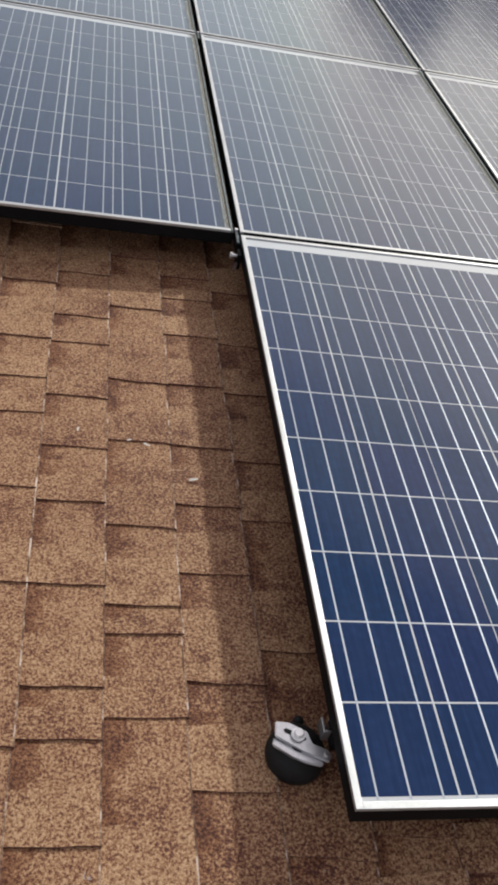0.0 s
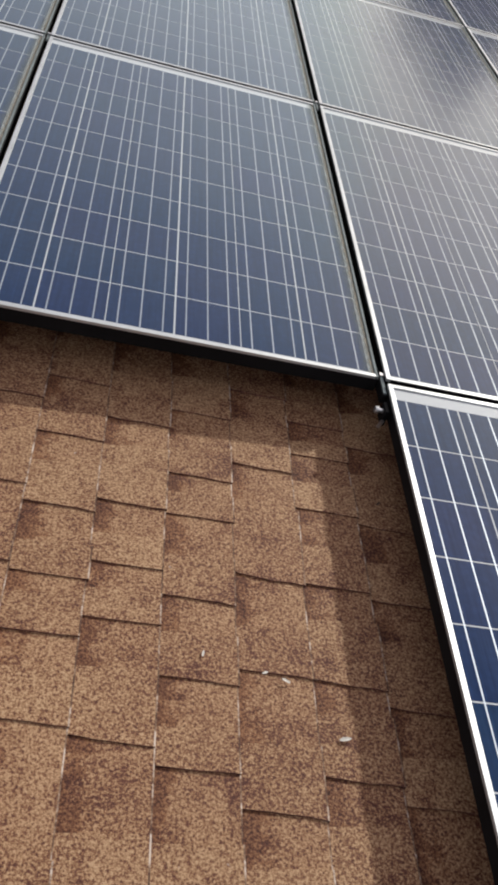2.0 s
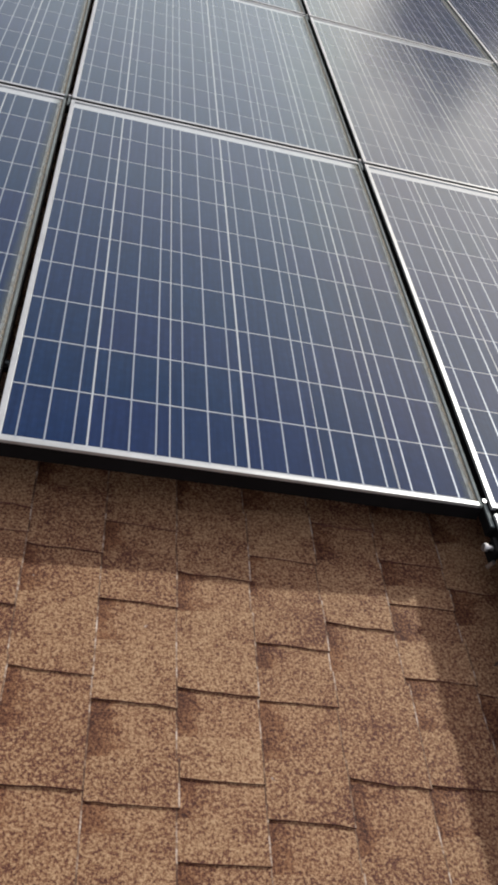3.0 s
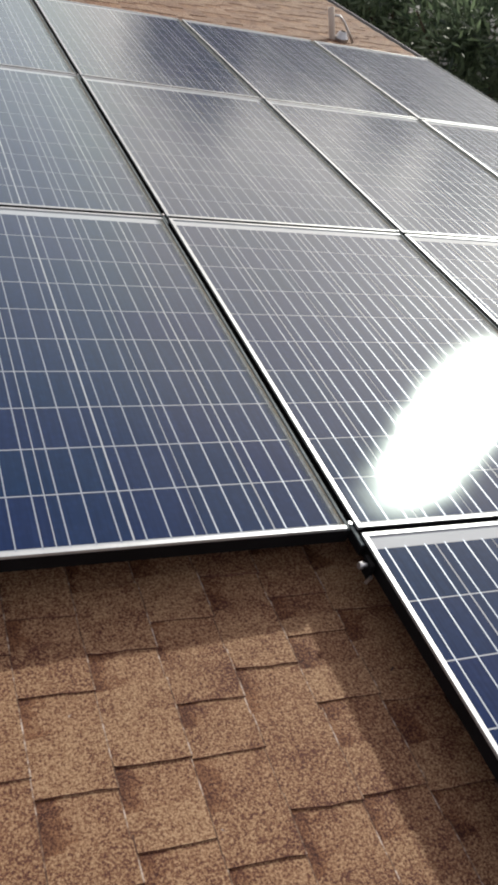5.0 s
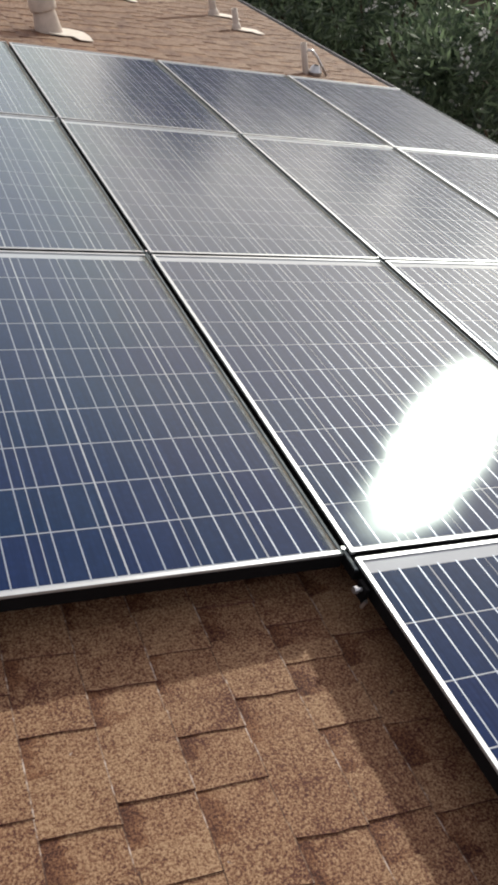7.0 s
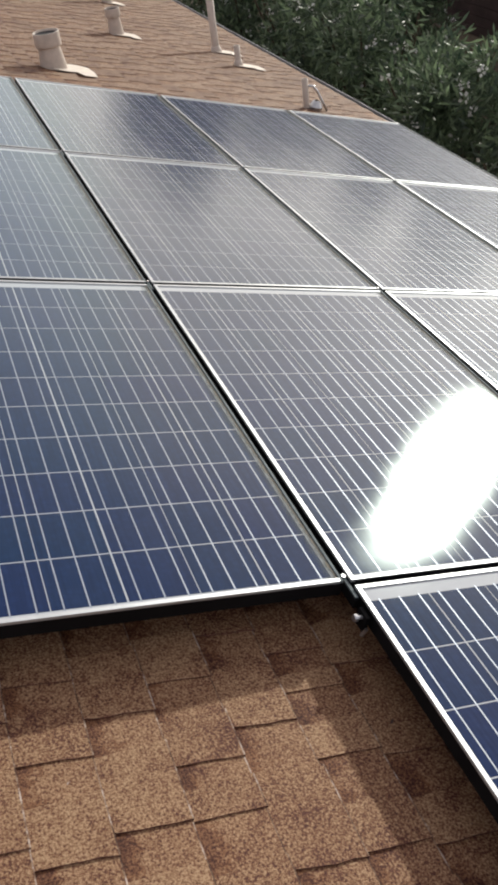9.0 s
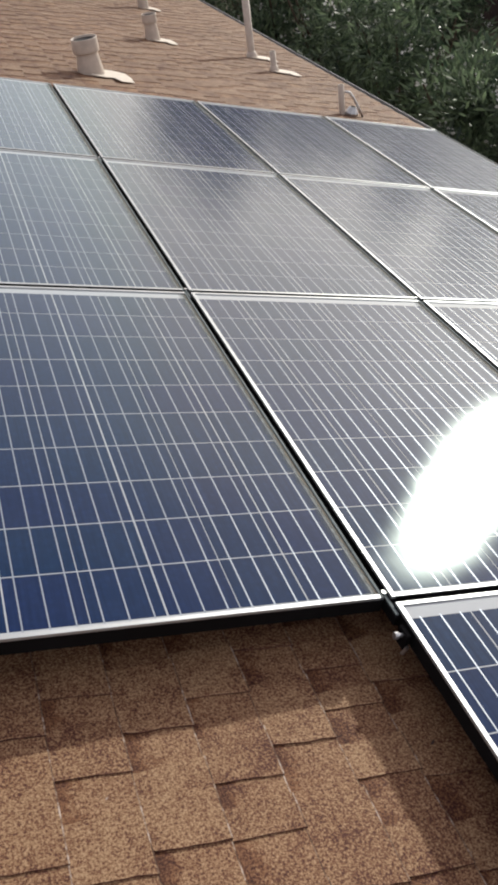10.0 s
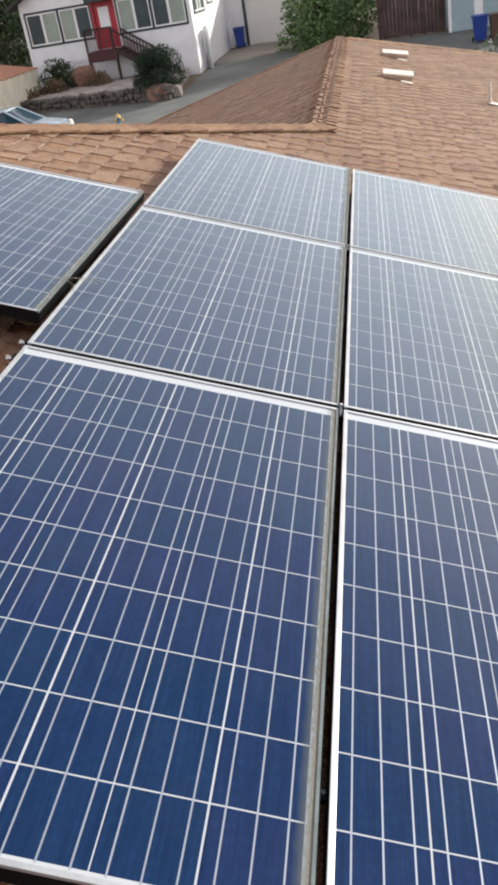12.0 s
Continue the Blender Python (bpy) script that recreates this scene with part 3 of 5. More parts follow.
def solar_panel(m, near_face):
    """near_face: how deep the silver lip turns down on the near side, above the black skirt."""
    p = thing("solar_panel", m, "blue polycrystalline solar panel in a silver aluminium frame", "solar panel", "rooftop solar array")
    lip, wall = 0.0115, 0.0022
    bm = bmesh.new()
    # silver frame: a top lip with a shallow outer face
    for x0, x1, y0, y1, deep in ((0, lip, 0, PL, 0.0075), (lip, PW - lip, 0, lip, near_face), (lip, PW - lip, PL - lip, PL, 0.0075)):
        add_box(bm, x0, x1, y0, y1, -deep, 0.0, 0.0007)
    part("frame", bm, SILVER, p, "silver aluminium frame lip")
    part("low_rail", box(PW - lip, PW - 0.0045, 0, PL, -0.0075, 0.0, 0.0012), DULL, p, "weathered grey low frame rail")
    bm = bmesh.new()
    e = 0.0015
    for x0, x1, y0, y1 in ((e, e + 0.008, e, PL - e), (PW - e - 0.008, PW - e, e, PL - e), (e + 0.008, PW - e - 0.008, e, e + 0.008), (e + 0.008, PW - e - 0.008, PL - e - 0.008, PL - e)):
        add_box(bm, x0, x1, y0, y1, -PH - 0.004, -0.0001 - (near_face if y1 < 0.5 else 0.0075))
    part("frame_skirt", bm, BLACK, p, "black frame side")
    part("backsheet", box(lip + 0.0002, PW - lip - 0.0002, lip + 0.0002, PL - lip - 0.0002, -0.009, -0.0041), BACKSHEET, p, "white backsheet under glass")
    x0 = 0.0127
    y0 = 0.020
    cw = CELL_W / 2
    ch = 0.0774
    outline = [(-cw, -ch), (cw, -ch), (cw, ch), (-cw, ch)]
    cell = mesh_of("cell", [(x, y, z) for z in (0.0, -0.0002) for x, y in outline], [(0, 1, 2, 3), (4, 5, 1, 0), (5, 6, 2, 1), (6, 7, 3, 2), (7, 4, 0, 3)], CELL)
    pair = (0.0, 0.0005, -0.0005, 0.0005, -0.0005, 0.0)
    for i in range(6):
        for j in range(10):
            ob = part("cell", cell, None, p)
            ob.location = (x0 + cw + i * CELL_PITCH_U + pair[i], y0 + ch + j * CELL_PITCH_V, -0.0039)
    w = 0.0016
    end = y0 + 9 * CELL_PITCH_V + 2 * ch + 0.004
    rib = mesh_of("busbar", [(x, y, z) for z in (0.0002, 0.0) for x, y in ((-w, y0 - 0.004), (w, y0 - 0.004), (w, end), (-w, end))], [(0, 1, 2, 3), (4, 5, 1, 0), (5, 6, 2, 1), (6, 7, 3, 2), (7, 4, 0, 3)], RIBBON)
    for i in range(6):
        for k in (-1, 0, 1):
            ob = part("busbar", rib, None, p)
            ob.location = (x0 + cw + i * CELL_PITCH_U + k * 0.0525, 0, -0.0038)
    # the film of grime that rain leaves along the low edge
    part("grime_line", box(PW - lip - 0.032, PW - lip - 0.0002, lip, PL - lip, -0.0037, -0.0033), GRIME, p, "thin grey-brown grime along the low edge")
    return p


U_PITCH, V_PITCH = 1.008, 1.670


def panel_pose(col, row, du=0.0, dv=0.0):
    v = 0.008 + (row - 1) * V_PITCH
    if row == 0:
        v = -1.660
    return ROOF @ pose(col * U_PITCH + 0.008 + du, v + dv, 0)


first = solar_panel(panel_pose(0, 0), 0.0075)
inner = solar_panel(panel_pose(0, 1), 0.0022)
for row, cols in ((1, (-2, -1, 1)), (2, (-2, -1, 0, 1, 2)), (3, (-2, -1, 0, 1, 2))):
    for col in cols:
        copy_thing(inner if row > 1 else first, panel_pose(col, row, 0.003 if col == -2 else 0.0))
copy_thing(inner, ROOF @ pose(-2.044 - PW, 1.922, 0))

# ---- array hardware ----


def roof_mount(m):
    """A round flashed foot with a slotted clamp plate."""
    p = thing("roof_mount", m, "black domed roof mount with a slotted silver clamp plate", "roof mount")
    part("base", lathe([(0.001, 0.0), (0.066, 0.0), (0.066, 0.012), (0.062, 0.026), (0.052, 0.037), (0.03, 0.042), (0.022, 0.051), (0.001, 0.051)], 28), RUBBER, p, "black domed base", True)
    bm = prism([(-0.050, 0.045), (-0.020, 0.042), (0.018, 0.020), (0.022, -0.010), (0.056, -0.021), (0.063, -0.034), (0.053, -0.050), (0.002, -0.024), (-0.055, 0.010)][::-1], 0.050, 0.057)
    bmesh.ops.bevel(bm, geom=list(bm.edges), offset=0.002, segments=2, affect="EDGES")
    part("clamp_plate", bm, STEEL, p, "silver slotted clamp plate")
    bm = prism([(-0.0555, 0.0135), (0.000, -0.0205), (0.046, -0.043), (0.040, -0.054), (0.002, -0.044), (-0.022, -0.031), (-0.061, -0.005)][::-1], 0.042, 0.0497)
    bmesh.ops.bevel(bm, geom=list(bm.edges), offset=0.0025, segments=2, affect="EDGES")
    part("plate_lip", bm, STEEL, p, "turned-down plate lip")
    # no cut: a dark piece on the plate paints the slot's shade
    slot = prism([(-0.024, -0.005), (0.020, -0.005), (0.024, 0.0), (0.020, 0.005), (-0.024, 0.005), (-0.028, 0.0)], 0.0572, 0.0582)
    part("slot", slot, DARK, p).matrix_local = pose(-0.010, 0.012, 0, 0, 0, -27)
    nut = part("bolt", lathe([(0.001, 0.070), (0.0085, 0.070), (0.0100, 0.068), (0.0105, 0.063), (0.0155, 0.0625), (0.0155, 0.0585), (0.001, 0.0585)], 14), BRIGHT, p, "flanged bright bolt")
    nut.location = (-0.006, 0.010, 0)
    pin = part("pin", lathe([(0.001, 0.062), (0.005, 0.062), (0.006, 0.060), (0.006, 0.0572)], 10), STEEL, p, "small end screw")
    pin.location = (0.050, -0.034, 0)
    part("rear_knob", lathe([(0.001, 0.030), (0.010, 0.028), (0.013, 0.022), (0.013, 0.0)], 14, m=Matrix.Translation((0.014, 0.068, 0))), RUBBER, p, "", True)
    bm = bmesh.new()
    add_box(bm, 0.044, 0.049, 0.004, 0.040, 0.050, 0.078, 0.0015)
    add_box(bm, 0.049, 0.072, 0.004, 0.010, 0.050, 0.078, 0.0015)
    add_box(bm, 0.060, 0.066, 0.012, 0.036, 0.050, 0.074, 0.0015)
    part("link_bracket", bm, STEEL, p, "dark steel link bracket")
    part("arm", box(0.06, 0.09, -0.02, 0.035, 0.05, 0.078, 0.003), BLACK, p, "black arm to the panel frame")
    return p


roof_mount(ROOF @ pose(-0.033, -1.509, DECK + 0.006) @ Matrix.Diagonal((0.77, 0.77, 0.93, 1)))


def array_bolt(m):
    """The bolt and bracket that ties two panel frames at a corner."""
    p = thing("frame_bolt", m, "steel corner bolt with a bracket on the panel frame", "bolt", "frame bolts")
    head = lathe([(0.001, 0.0), (0.009, 0.0), (0.010, 0.002), (0.010, 0.010), (0.006, 0.011), (0.006, 0.030)], 12)
    part("bolt_head", head, STEEL, p, "bright steel bolt head").matrix_local = pose(-0.030, 0, -0.028, 0, 90, 0)
    part("bracket", box(-0.006, 0.006, -0.022, 0.022, -0.062, -0.014, 0.002), BLACK, p, "black bracket")
    part("pin", lathe([(0.001, 0.0), (0.005, 0.0), (0.005, 0.03)], 8), STEEL, p).matrix_local = pose(-0.012, -0.03, -0.06, 20, 0, 0)
    return p


a = array_bolt(ROOF @ pose(-0.002, -0.085, 0.0) @ Matrix.Diagonal((0.85, 0.85, 0.9, 1)))
copy_thing(a, ROOF @ pose(-2.018, 1.60, 0.0))
copy_thing(a, ROOF @ pose(-2.018, 1.72, 0.0))

# small interlocks in the gaps where four frames meet
first_lock = None
for col in (-1, 0, 1, 2):
    for row in (0, 1, 2):
        if (col, row) in ((2, 0), (2, 1), (-1, 0)):
            continue
        m = ROOF @ pose(col * U_PITCH, row * V_PITCH, -0.006)
        if first_lock is None:
            first_lock = thing("interlock", m, "dark metal interlock in the gap between panel frames", "clamp", "panel interlocks")
            part("plate", box(-0.0065, 0.0065, -0.045, 0.045, -0.03, -0.006, 0.001), BLACK, first_lock)
            part("cover", box(-0.0040, 0.0040, -0.040, 0.040, -0.0055, -0.002, 0.0008), DULL, first_lock, "dull grey cover strip")
            part("screw", lathe([(0.001, 0.0), (0.0055, 0.0), (0.0055, -0.006), (0.001, -0.006)][::-1], 10), STEEL, first_lock).location = (0, 0.03, 0.001)
        else:
            copy_thing(first_lock, m)

# a small clip low in the gap between two frames
clip = thing("gap_clip", ROOF @ pose(-1.008, 0.266, -0.024), "small black metal clip with a grey screw between panels", "clip")
part("body", box(-0.0075, 0.0075, -0.014, 0.014, -0.014, 0.0, 0.0015), BLACK, clip)
part("screw", lathe([(0.001, 0.004), (0.0045, 0.004), (0.0050, 0.001), (0.0050, 0.0)], 10), DULL, clip, "dull grey screw head")

# a dry stalk caught on the array
stalk = thing("dry_stalk", ROOF @ pose(-2.03, 2.20, 0.004) @ Matrix.Diagonal((0.62, 0.62, 0.5, 1)), "dry straw stalk lying across the panel frames", "plant debris")
part("stem", tube([(-0.15, -0.03, 0.0), (-0.06, 0.0, 0.02), (0.03, 0.01, 0.045), (0.12, 0.06, 0.04), (0.19, 0.10, 0.012)], 0.0022, 6), STRAW, stalk)
part("blade", tube([(0.03, 0.01, 0.045), (0.10, -0.01, 0.05), (0.16, 0.06, 0.01)], 0.0016, 5), STRAW, stalk)
part("blade", tube([(-0.02, 0.004, 0.03), (0.05, -0.06, 0.02), (0.06, -0.10, 0.001)], 0.0014, 5), STRAW, stalk)

# ---- vents and pipes on the far slope ----


def upright(u, v):
    """An upright pose standing on the shingles."""
    p = ROOF @ Vector((u, v, DECK + 0.008))
    return Matrix.Translation(p)


TILT_DOWN = Euler((0, radians(SLOPE), 0)).to_matrix().to_4x4()


def flashing(parent, length, width, offset):
    """The lower half of a roof flashing, lapped over the shingles below a pipe."""
    bm = prism([(-0.02, -width * 0.50), (offset, -width * 0.62), (offset + length * 0.35, -width * 0.55), (offset + length * 0.55, -width * 0.95), (offset + length * 1.05, -width * 0.95), (offset + length * 1.1, -width * 0.30), (offset + length, width * 0.30), (offset + length * 0.5, width * 0.52), (-0.02, width / 2)], 0.008, 0.013)
    part("flashing", bm, PALE_PAINT, parent, "pale metal flashing").matrix_local = TILT_DOWN


def flue(u, v, r, h, collar, label="cream-painted metal flue vent with an open collar on the shingles"):
    p = thing("flue_vent", upright(u, v), label, "roof vent", "roof vents")
    part("cone", lathe([(r * 1.25, -0.12), (r * 1.02, h * 0.25), (r * 0.86, h - collar * 0.95), (r * 0.86, h - collar * 0.6)], 28), CREAM_PAINT, p, "", True)
    part("collar", lathe([(r * 0.92, h - collar), (r * 1.06, h - collar), (r * 1.08, h - collar + 0.01), (r * 1.08, h - 0.006), (r * 1.06, h), (r * 1.0, h), (r * 0.98, h - collar * 0.8)], 28), CREAM_PAINT, p, "cream metal collar", True)
    # a disc just below the rim paints the shade down the flue
    part("mouth_shade", lathe([(r * 0.985, h - 0.016), (0.001, h - 0.018)], 28), DARK, p, "dark disc for the shade in the mouth")
    flashing(p, r * 2.1, r * 2.7, r * 0.9)
    return p


def stack(u, v, r, h, label, lean=0.0):
    p = thing("vent_pipe", upright(u, v) @ pose(0, 0, 0, 0, lean, 0), label, "vent pipe", "vent pipes")
    part("pipe", lathe([(r, -0.06), (r, h), (r * 0.8, h), (r * 0.8, h - 0.06)], 18), CREAM_PAINT, p, "", True)
    # near-black disc in place of the shade inside the pipe
    part("mouth", lathe([(r * 0.85, h - 0.008), (0.001, h - 0.008)], 18), DARK, p)
    part("boot", lathe([(r * 1.9, -0.05), (r * 1.5, 0.02), (r * 1.1, 0.06), (r * 1.02, 0.06)], 18), CREAM_PAINT, p, "", True)
    flashing(p, 0.16, 0.16, r + 0.04)
    return p


flue(0.50, 6.20, 0.096, 0.265, 0.105)
flue(1.54, 8.33, 0.070, 0.25, 0.085)
flue(2.02, 10.75, 0.062, 0.42, 0.10)
stack(2.565, 8.12, 0.038, 0.60, "tall cream-painted vent pipe on the shingles")
stack(2.57, 7.45, 0.030, 0.19, "short cream-painted vent pipe on the shingles")
stack(0.64, 10.5, 0.016, 0.24, "slim cream-painted vent pipe on the shingles")

# the conduit stub behind the array
con = thing("conduit_stub", upright(2.585, 5.82), "cream pipe stub with a bare metal conduit elbow", "conduit")
part("post", lathe([(0.026, -0.05), (0.026, 0.24), (0.021, 0.24), (0.021, 0.2)], 14), CREAM_PAINT, con, "", True)
part("elbow", tube([(0.03, 0.0, 0.175), (0.07, -0.01, 0.165), (0.10, -0.02, 0.12), (0.135, -0.035, 0.03), (0.165, -0.05, -0.05)], 0.011, 10), STEEL, con, "bare metal conduit elbow", True)
part("foil_wrap", lathe([(0.05, -0.05), (0.06, 0.01), (0.035, 0.05), (0.02, 0.06)], 9, m=pose(0.075, -0.02, -0.01, 4, 14, 0)), STEEL, con, "crumpled foil sealing")


def low_vent(u, v):
    """A low hooded attic vent."""
    p = thing("attic_vent", ROOF @ pose(u, v, DECK + 0.008), "low cream metal attic vent with a bright top", "roof vent", "attic vents")
    bm = bmesh.new()
    w, d = 0.19, 0.14
    lo = [(-w, -d, 0.0), (w, -d, 0.0), (w, d, 0.0), (-w, d, 0.0)]
    hi = [(-w * 0.95, -d * 0.85, 0.035), (w * 1.0, -d * 0.85, 0.075), (w * 1.0, d * 0.85, 0.075), (-w * 0.95, d * 0.85, 0.035)]
    a = [bm.verts.new(c) for c in lo]
    b = [bm.verts.new(c) for c in hi]
    bm.faces.new(b)
    for k in range(4):
        j = (k + 1) % 4
        bm.faces.new((a[k], a[j], b[j], b[k]))
    bmesh.ops.bevel(bm, geom=list(bm.edges), offset=0.012, segments=2, affect="EDGES")
    # one cream paint: tan carries the hood's shade, pale the sunlit top
    part("hood", bm, SHADED_CREAM, p, "cream metal hood in a shaded tan")
    part("top_plate", box(-w * 0.98, w * 1.04, -d * 0.9, d * 0.9, -0.010, 0.012, 0.008, pose(0, 0, 0.064, 5, -5.8, 0)), PALE_PAINT, p, "pale top plate")
    part("apron", box(0.05, w * 1.0, -d - 0.16, -d - 0.02, 0.004, 0.010), PALE_PAINT, p, "pale apron")
    return p


low_vent(-0.47, 11.15)
low_vent(-0.42, 13.65)

# ---- the ground ----


def gz(y):
    return 0.0385 * (min(max(y, 15.5), 90) - 15.5)


rows = [-3000, 15.5, 90, 4000]
vs = [(x, y, gz(y)) for y in rows for x in (-3500, 3500)]
ground = part("ground", mesh_of("ground", vs, [(2 * k, 2 * k + 1, 2 * k + 3, 2 * k + 2) for k in range(len(rows) - 1)], DIRT), None)
tagged(ground, "dry brown earth and scrub ground", "ground", kind="structure")


def paved(name, outline, material, label, category, lift=0.02):
    ob = part(name, mesh_of(name, [(x, y, gz(y) + lift) for x, y in outline], [tuple(range(len(outline)))], material), None)
    return tagged(ob, label, category, kind="structure")


paved("road", [(-60, 30), (-3, 30.5), (2.0, 33), (14, 41), (14, 45.5), (0, 46.2), (-3.2, 47), (-3.4, 52.9), (-8.7, 52.9), (-8.75, 46.2), (-9.2, 39.0), (-16.5, 40.6), (-60, 41)], ASPHALT, "worn grey-green asphalt street and driveway", "road", 0.02)
paved("pavement", [(-8.6, 47.2), (-3.4, 48.4), (-3.4, 52.8), (-8.6, 52.8)], CONCRETE, "brownish concrete apron before the garage", "pavement", 0.034)

# ---- trees and bushes ----


def leaf_cloud(blobs, count, length, width, seed, droop=0.3, hollow=0.55):
    """Single leaves set in clumps: each blob is centre and radii. Returns vertices and faces."""
    rng = np.random.default_rng(seed)
    blobs = np.array(blobs, float)
    share = (blobs[:, 3] * blobs[:, 4] * blobs[:, 5]) ** 0.67
    pick = rng.choice(len(blobs), count, p=share / share.sum())
    d = rng.normal(size=(count, 3))
    d /= np.linalg.norm(d, axis=1)[:, None]
    rad = hollow + (1 - hollow) * rng.random(count) ** 0.6
    rad *= 1 + 0.12 * rng.normal(size=count)
    pos = blobs[pick, :3] + d * rad[:, None] * blobs[pick, 3:6]
    along = d + rng.normal(size=(count, 3)) * 0.7
    along[:, 2] += 0.25 - droop * rng.random(count)
    along /= np.linalg.norm(along, axis=1)[:, None]
    side = np.cross(along, rng.normal(size=(count, 3)))
    side /= np.linalg.norm(side, axis=1)[:, None]
    size = (0.65 + 0.7 * rng.random(count))[:, None]
    tip = pos + along * length * size
    mid = pos + along * length * 0.5 * size
    wide = side * width * 0.5 * size
    verts = np.stack([pos, mid + wide, tip, mid - wide], 1).reshape(-1, 3)
    faces = np.arange(count * 4).reshape(-1, 4)
    return verts, faces


def cloud_mesh(name, verts, faces, material):
    me = bpy.data.meshes.new(name)
    me.vertices.add(len(verts))
    me.vertices.foreach_set("co", verts.astype(np.float32).ravel())
    me.loops.add(faces.size)
    me.loops.foreach_set("vertex_index", faces.astype(np.int32).ravel())
    me.polygons.add(len(faces))
    me.polygons.foreach_set("loop_start", np.arange(len(faces), dtype=np.int32) * 4)
    me.materials.append(material)
    me.update()
    me.validate()
    return me


def clumps(rng, cx, cy, z0, z1, rx, ry, n, r):
    """Blob centres spread through a crown."""
    out = []
    for _ in range(n):
        a, q, h = rng.uniform(0, 2 * math.pi), rng.random() ** 0.5, rng.random()
        k = math.sin(math.pi * (0.18 + 0.72 * h))
        s = r * rng.uniform(0.65, 1.25)
        out.append((cx + rx * q * k * math.cos(a), cy + ry * q * k * math.sin(a), z0 + (z1 - z0) * h, s, s, s * rng.uniform(0.7, 1.0)))
    return out


def tree(name, x, y, height, spread, material, label, category, seed, leaves=9000, leaf=(0.12, 0.05), low=0.25, n=26):
    rng = random.Random(seed)
    z = gz(y)
    p = thing(name, Matrix.Translation((x, y, z)), label, category)
    top = height
    part("trunk", tube([(0, 0, -0.1), (0.05, 0.03, top * 0.3), (-0.04, 0.06, top * 0.6), (0.02, 0.0, top * 0.85)], 0.035 * height ** 0.8 + 0.02, 9, 0.3), BARK, p)
    for k in range(5):
        a = k * 1.26 + rng.random()
        h = top * rng.uniform(0.25, 0.5)
        part("limb", tube([(0, 0, h), (spread * 0.35 * math.cos(a), spread * 0.35 * math.sin(a), h + top * 0.15), (spread * 0.75 * math.cos(a), spread * 0.75 * math.sin(a), h + top * 0.3)], 0.015 * height ** 0.8 + 0.01, 7, 0.3), BARK, p)
    bl = clumps(rng, 0, 0, top * low, top * 0.93, spread * 0.85, spread * 0.85, n, spread * 0.33)
    v, f = leaf_cloud(bl, leaves, leaf[0], leaf[1], seed)
    part("crown", cloud_mesh("crown", v, f, material), None, p)
    return p


# the oleander hedge beyond the eave: separate shrubs grown together
rng = random.Random(21)
hedge_at = [(4.6, 3.4, 2.35, 1.15), (5.1, 5.6, 2.5, 1.3), (5.3, 7.9, 2.75, 1.35), (5.2, 10.2, 3.0, 1.4), (5.4, 12.6, 3.3, 1.45), (5.2, 15.0, 3.4, 1.5), (5.4, 17.6, 3.5, 1.6), (5.0, 20.3, 3.6, 1.7), (7.6, 9.0, 1.5, 1.2), (6.8, 12.9, 3.1, 1.3), (7.4, 16.4, 3.6, 1.7), (7.0, 20.6, 3.8, 1.8), (3.4, 23.6, 3.3, 1.7)]
for k, (x, y, h, r) in enumerate(hedge_at):
    p = thing("oleander_bush", Matrix.Translation((x, y, gz(y))), "dense dark green oleander bush with white flowers", "bush", "oleander hedge")
    for j in range(6):
        a = j * 1.05 + rng.random()
        q = r * rng.uniform(0.3, 0.7)
        part("stem", tube([(0.08 * math.cos(a), 0.08 * math.sin(a), -0.05), (q * 0.5 * math.cos(a), q * 0.5 * math.sin(a), h * 0.4), (q * math.cos(a), q * math.sin(a), h * 0.8)], 0.03, 6, 0.4), BARK, p)
    bl = clumps(rng, 0, 0, h * 0.22, h * 0.90, r * 0.85, r * 1.0, 34, r * 0.30)
    v, f = leaf_cloud(bl, 9000, 0.15, 0.032, 40 + k, 0.4)
    part("foliage", cloud_mesh("foliage", v, f, OLEANDER), None, p)
    g = np.random.default_rng(70 + k)
    top = [b for b in bl if b[2] > h * 0.42]
    heads = []
    for _ in range(26):
        b = top[g.integers(len(top))]
        d = g.normal(size=3)
        d[2] = abs(d[2])
        d /= np.linalg.norm(d)
        heads.append((b[0] + d[0] * b[3] * 1.05, b[1] + d[1] * b[4] * 1.05, b[2] + d[2] * b[5] * 1.05, 0.05, 0.05, 0.04))
    v, f = leaf_cloud(heads, 26 * 9, 0.050, 0.042, 90 + k, 0.0, 0.2)
    part("blossom", cloud_mesh("blossom", v, f, PETAL), None, p, "clusters of white blossom")

tree("tree", -2.9, 48.2, 4.5, 2.9, BUSH_LEAF, "round leafy green tree by the driveway", "tree", 5, 16000, (0.22, 0.10), 0.05, 46)
tree("shrub", -10.0, 39.6, 1.95, 1.15, CEDAR, "dense dark green clipped shrub by the retaining wall", "shrub", 6, 16000, (0.10, 0.035), 0.10, 40)
tree("tree", -21.5, 52.5, 7.5, 3.4, OAK, "dark leafy tree beside the white house", "tree", 7, 10000, (0.30, 0.13), 0.1, 40)
tree("tree", -26.5, 56.0, 8.5, 3.8, BUSH_LEAF, "tall green tree behind the low tiled roof", "tree", 8, 9000, (0.32, 0.14), 0.15, 36)
tree("shrub", -15.9, 44.0, 1.7, 1.1, OAK, "thin grey-green shrub before the white house wall", "shrub", 9, 3200, (0.14, 0.05), 0.2, 18)
tree("shrub", -13.75, 43.6, 0.85, 0.75, DRY_LEAF, "dry reddish brown brush on the terrace", "shrub", 10, 3500, (0.14, 0.06), 0.05, 20)
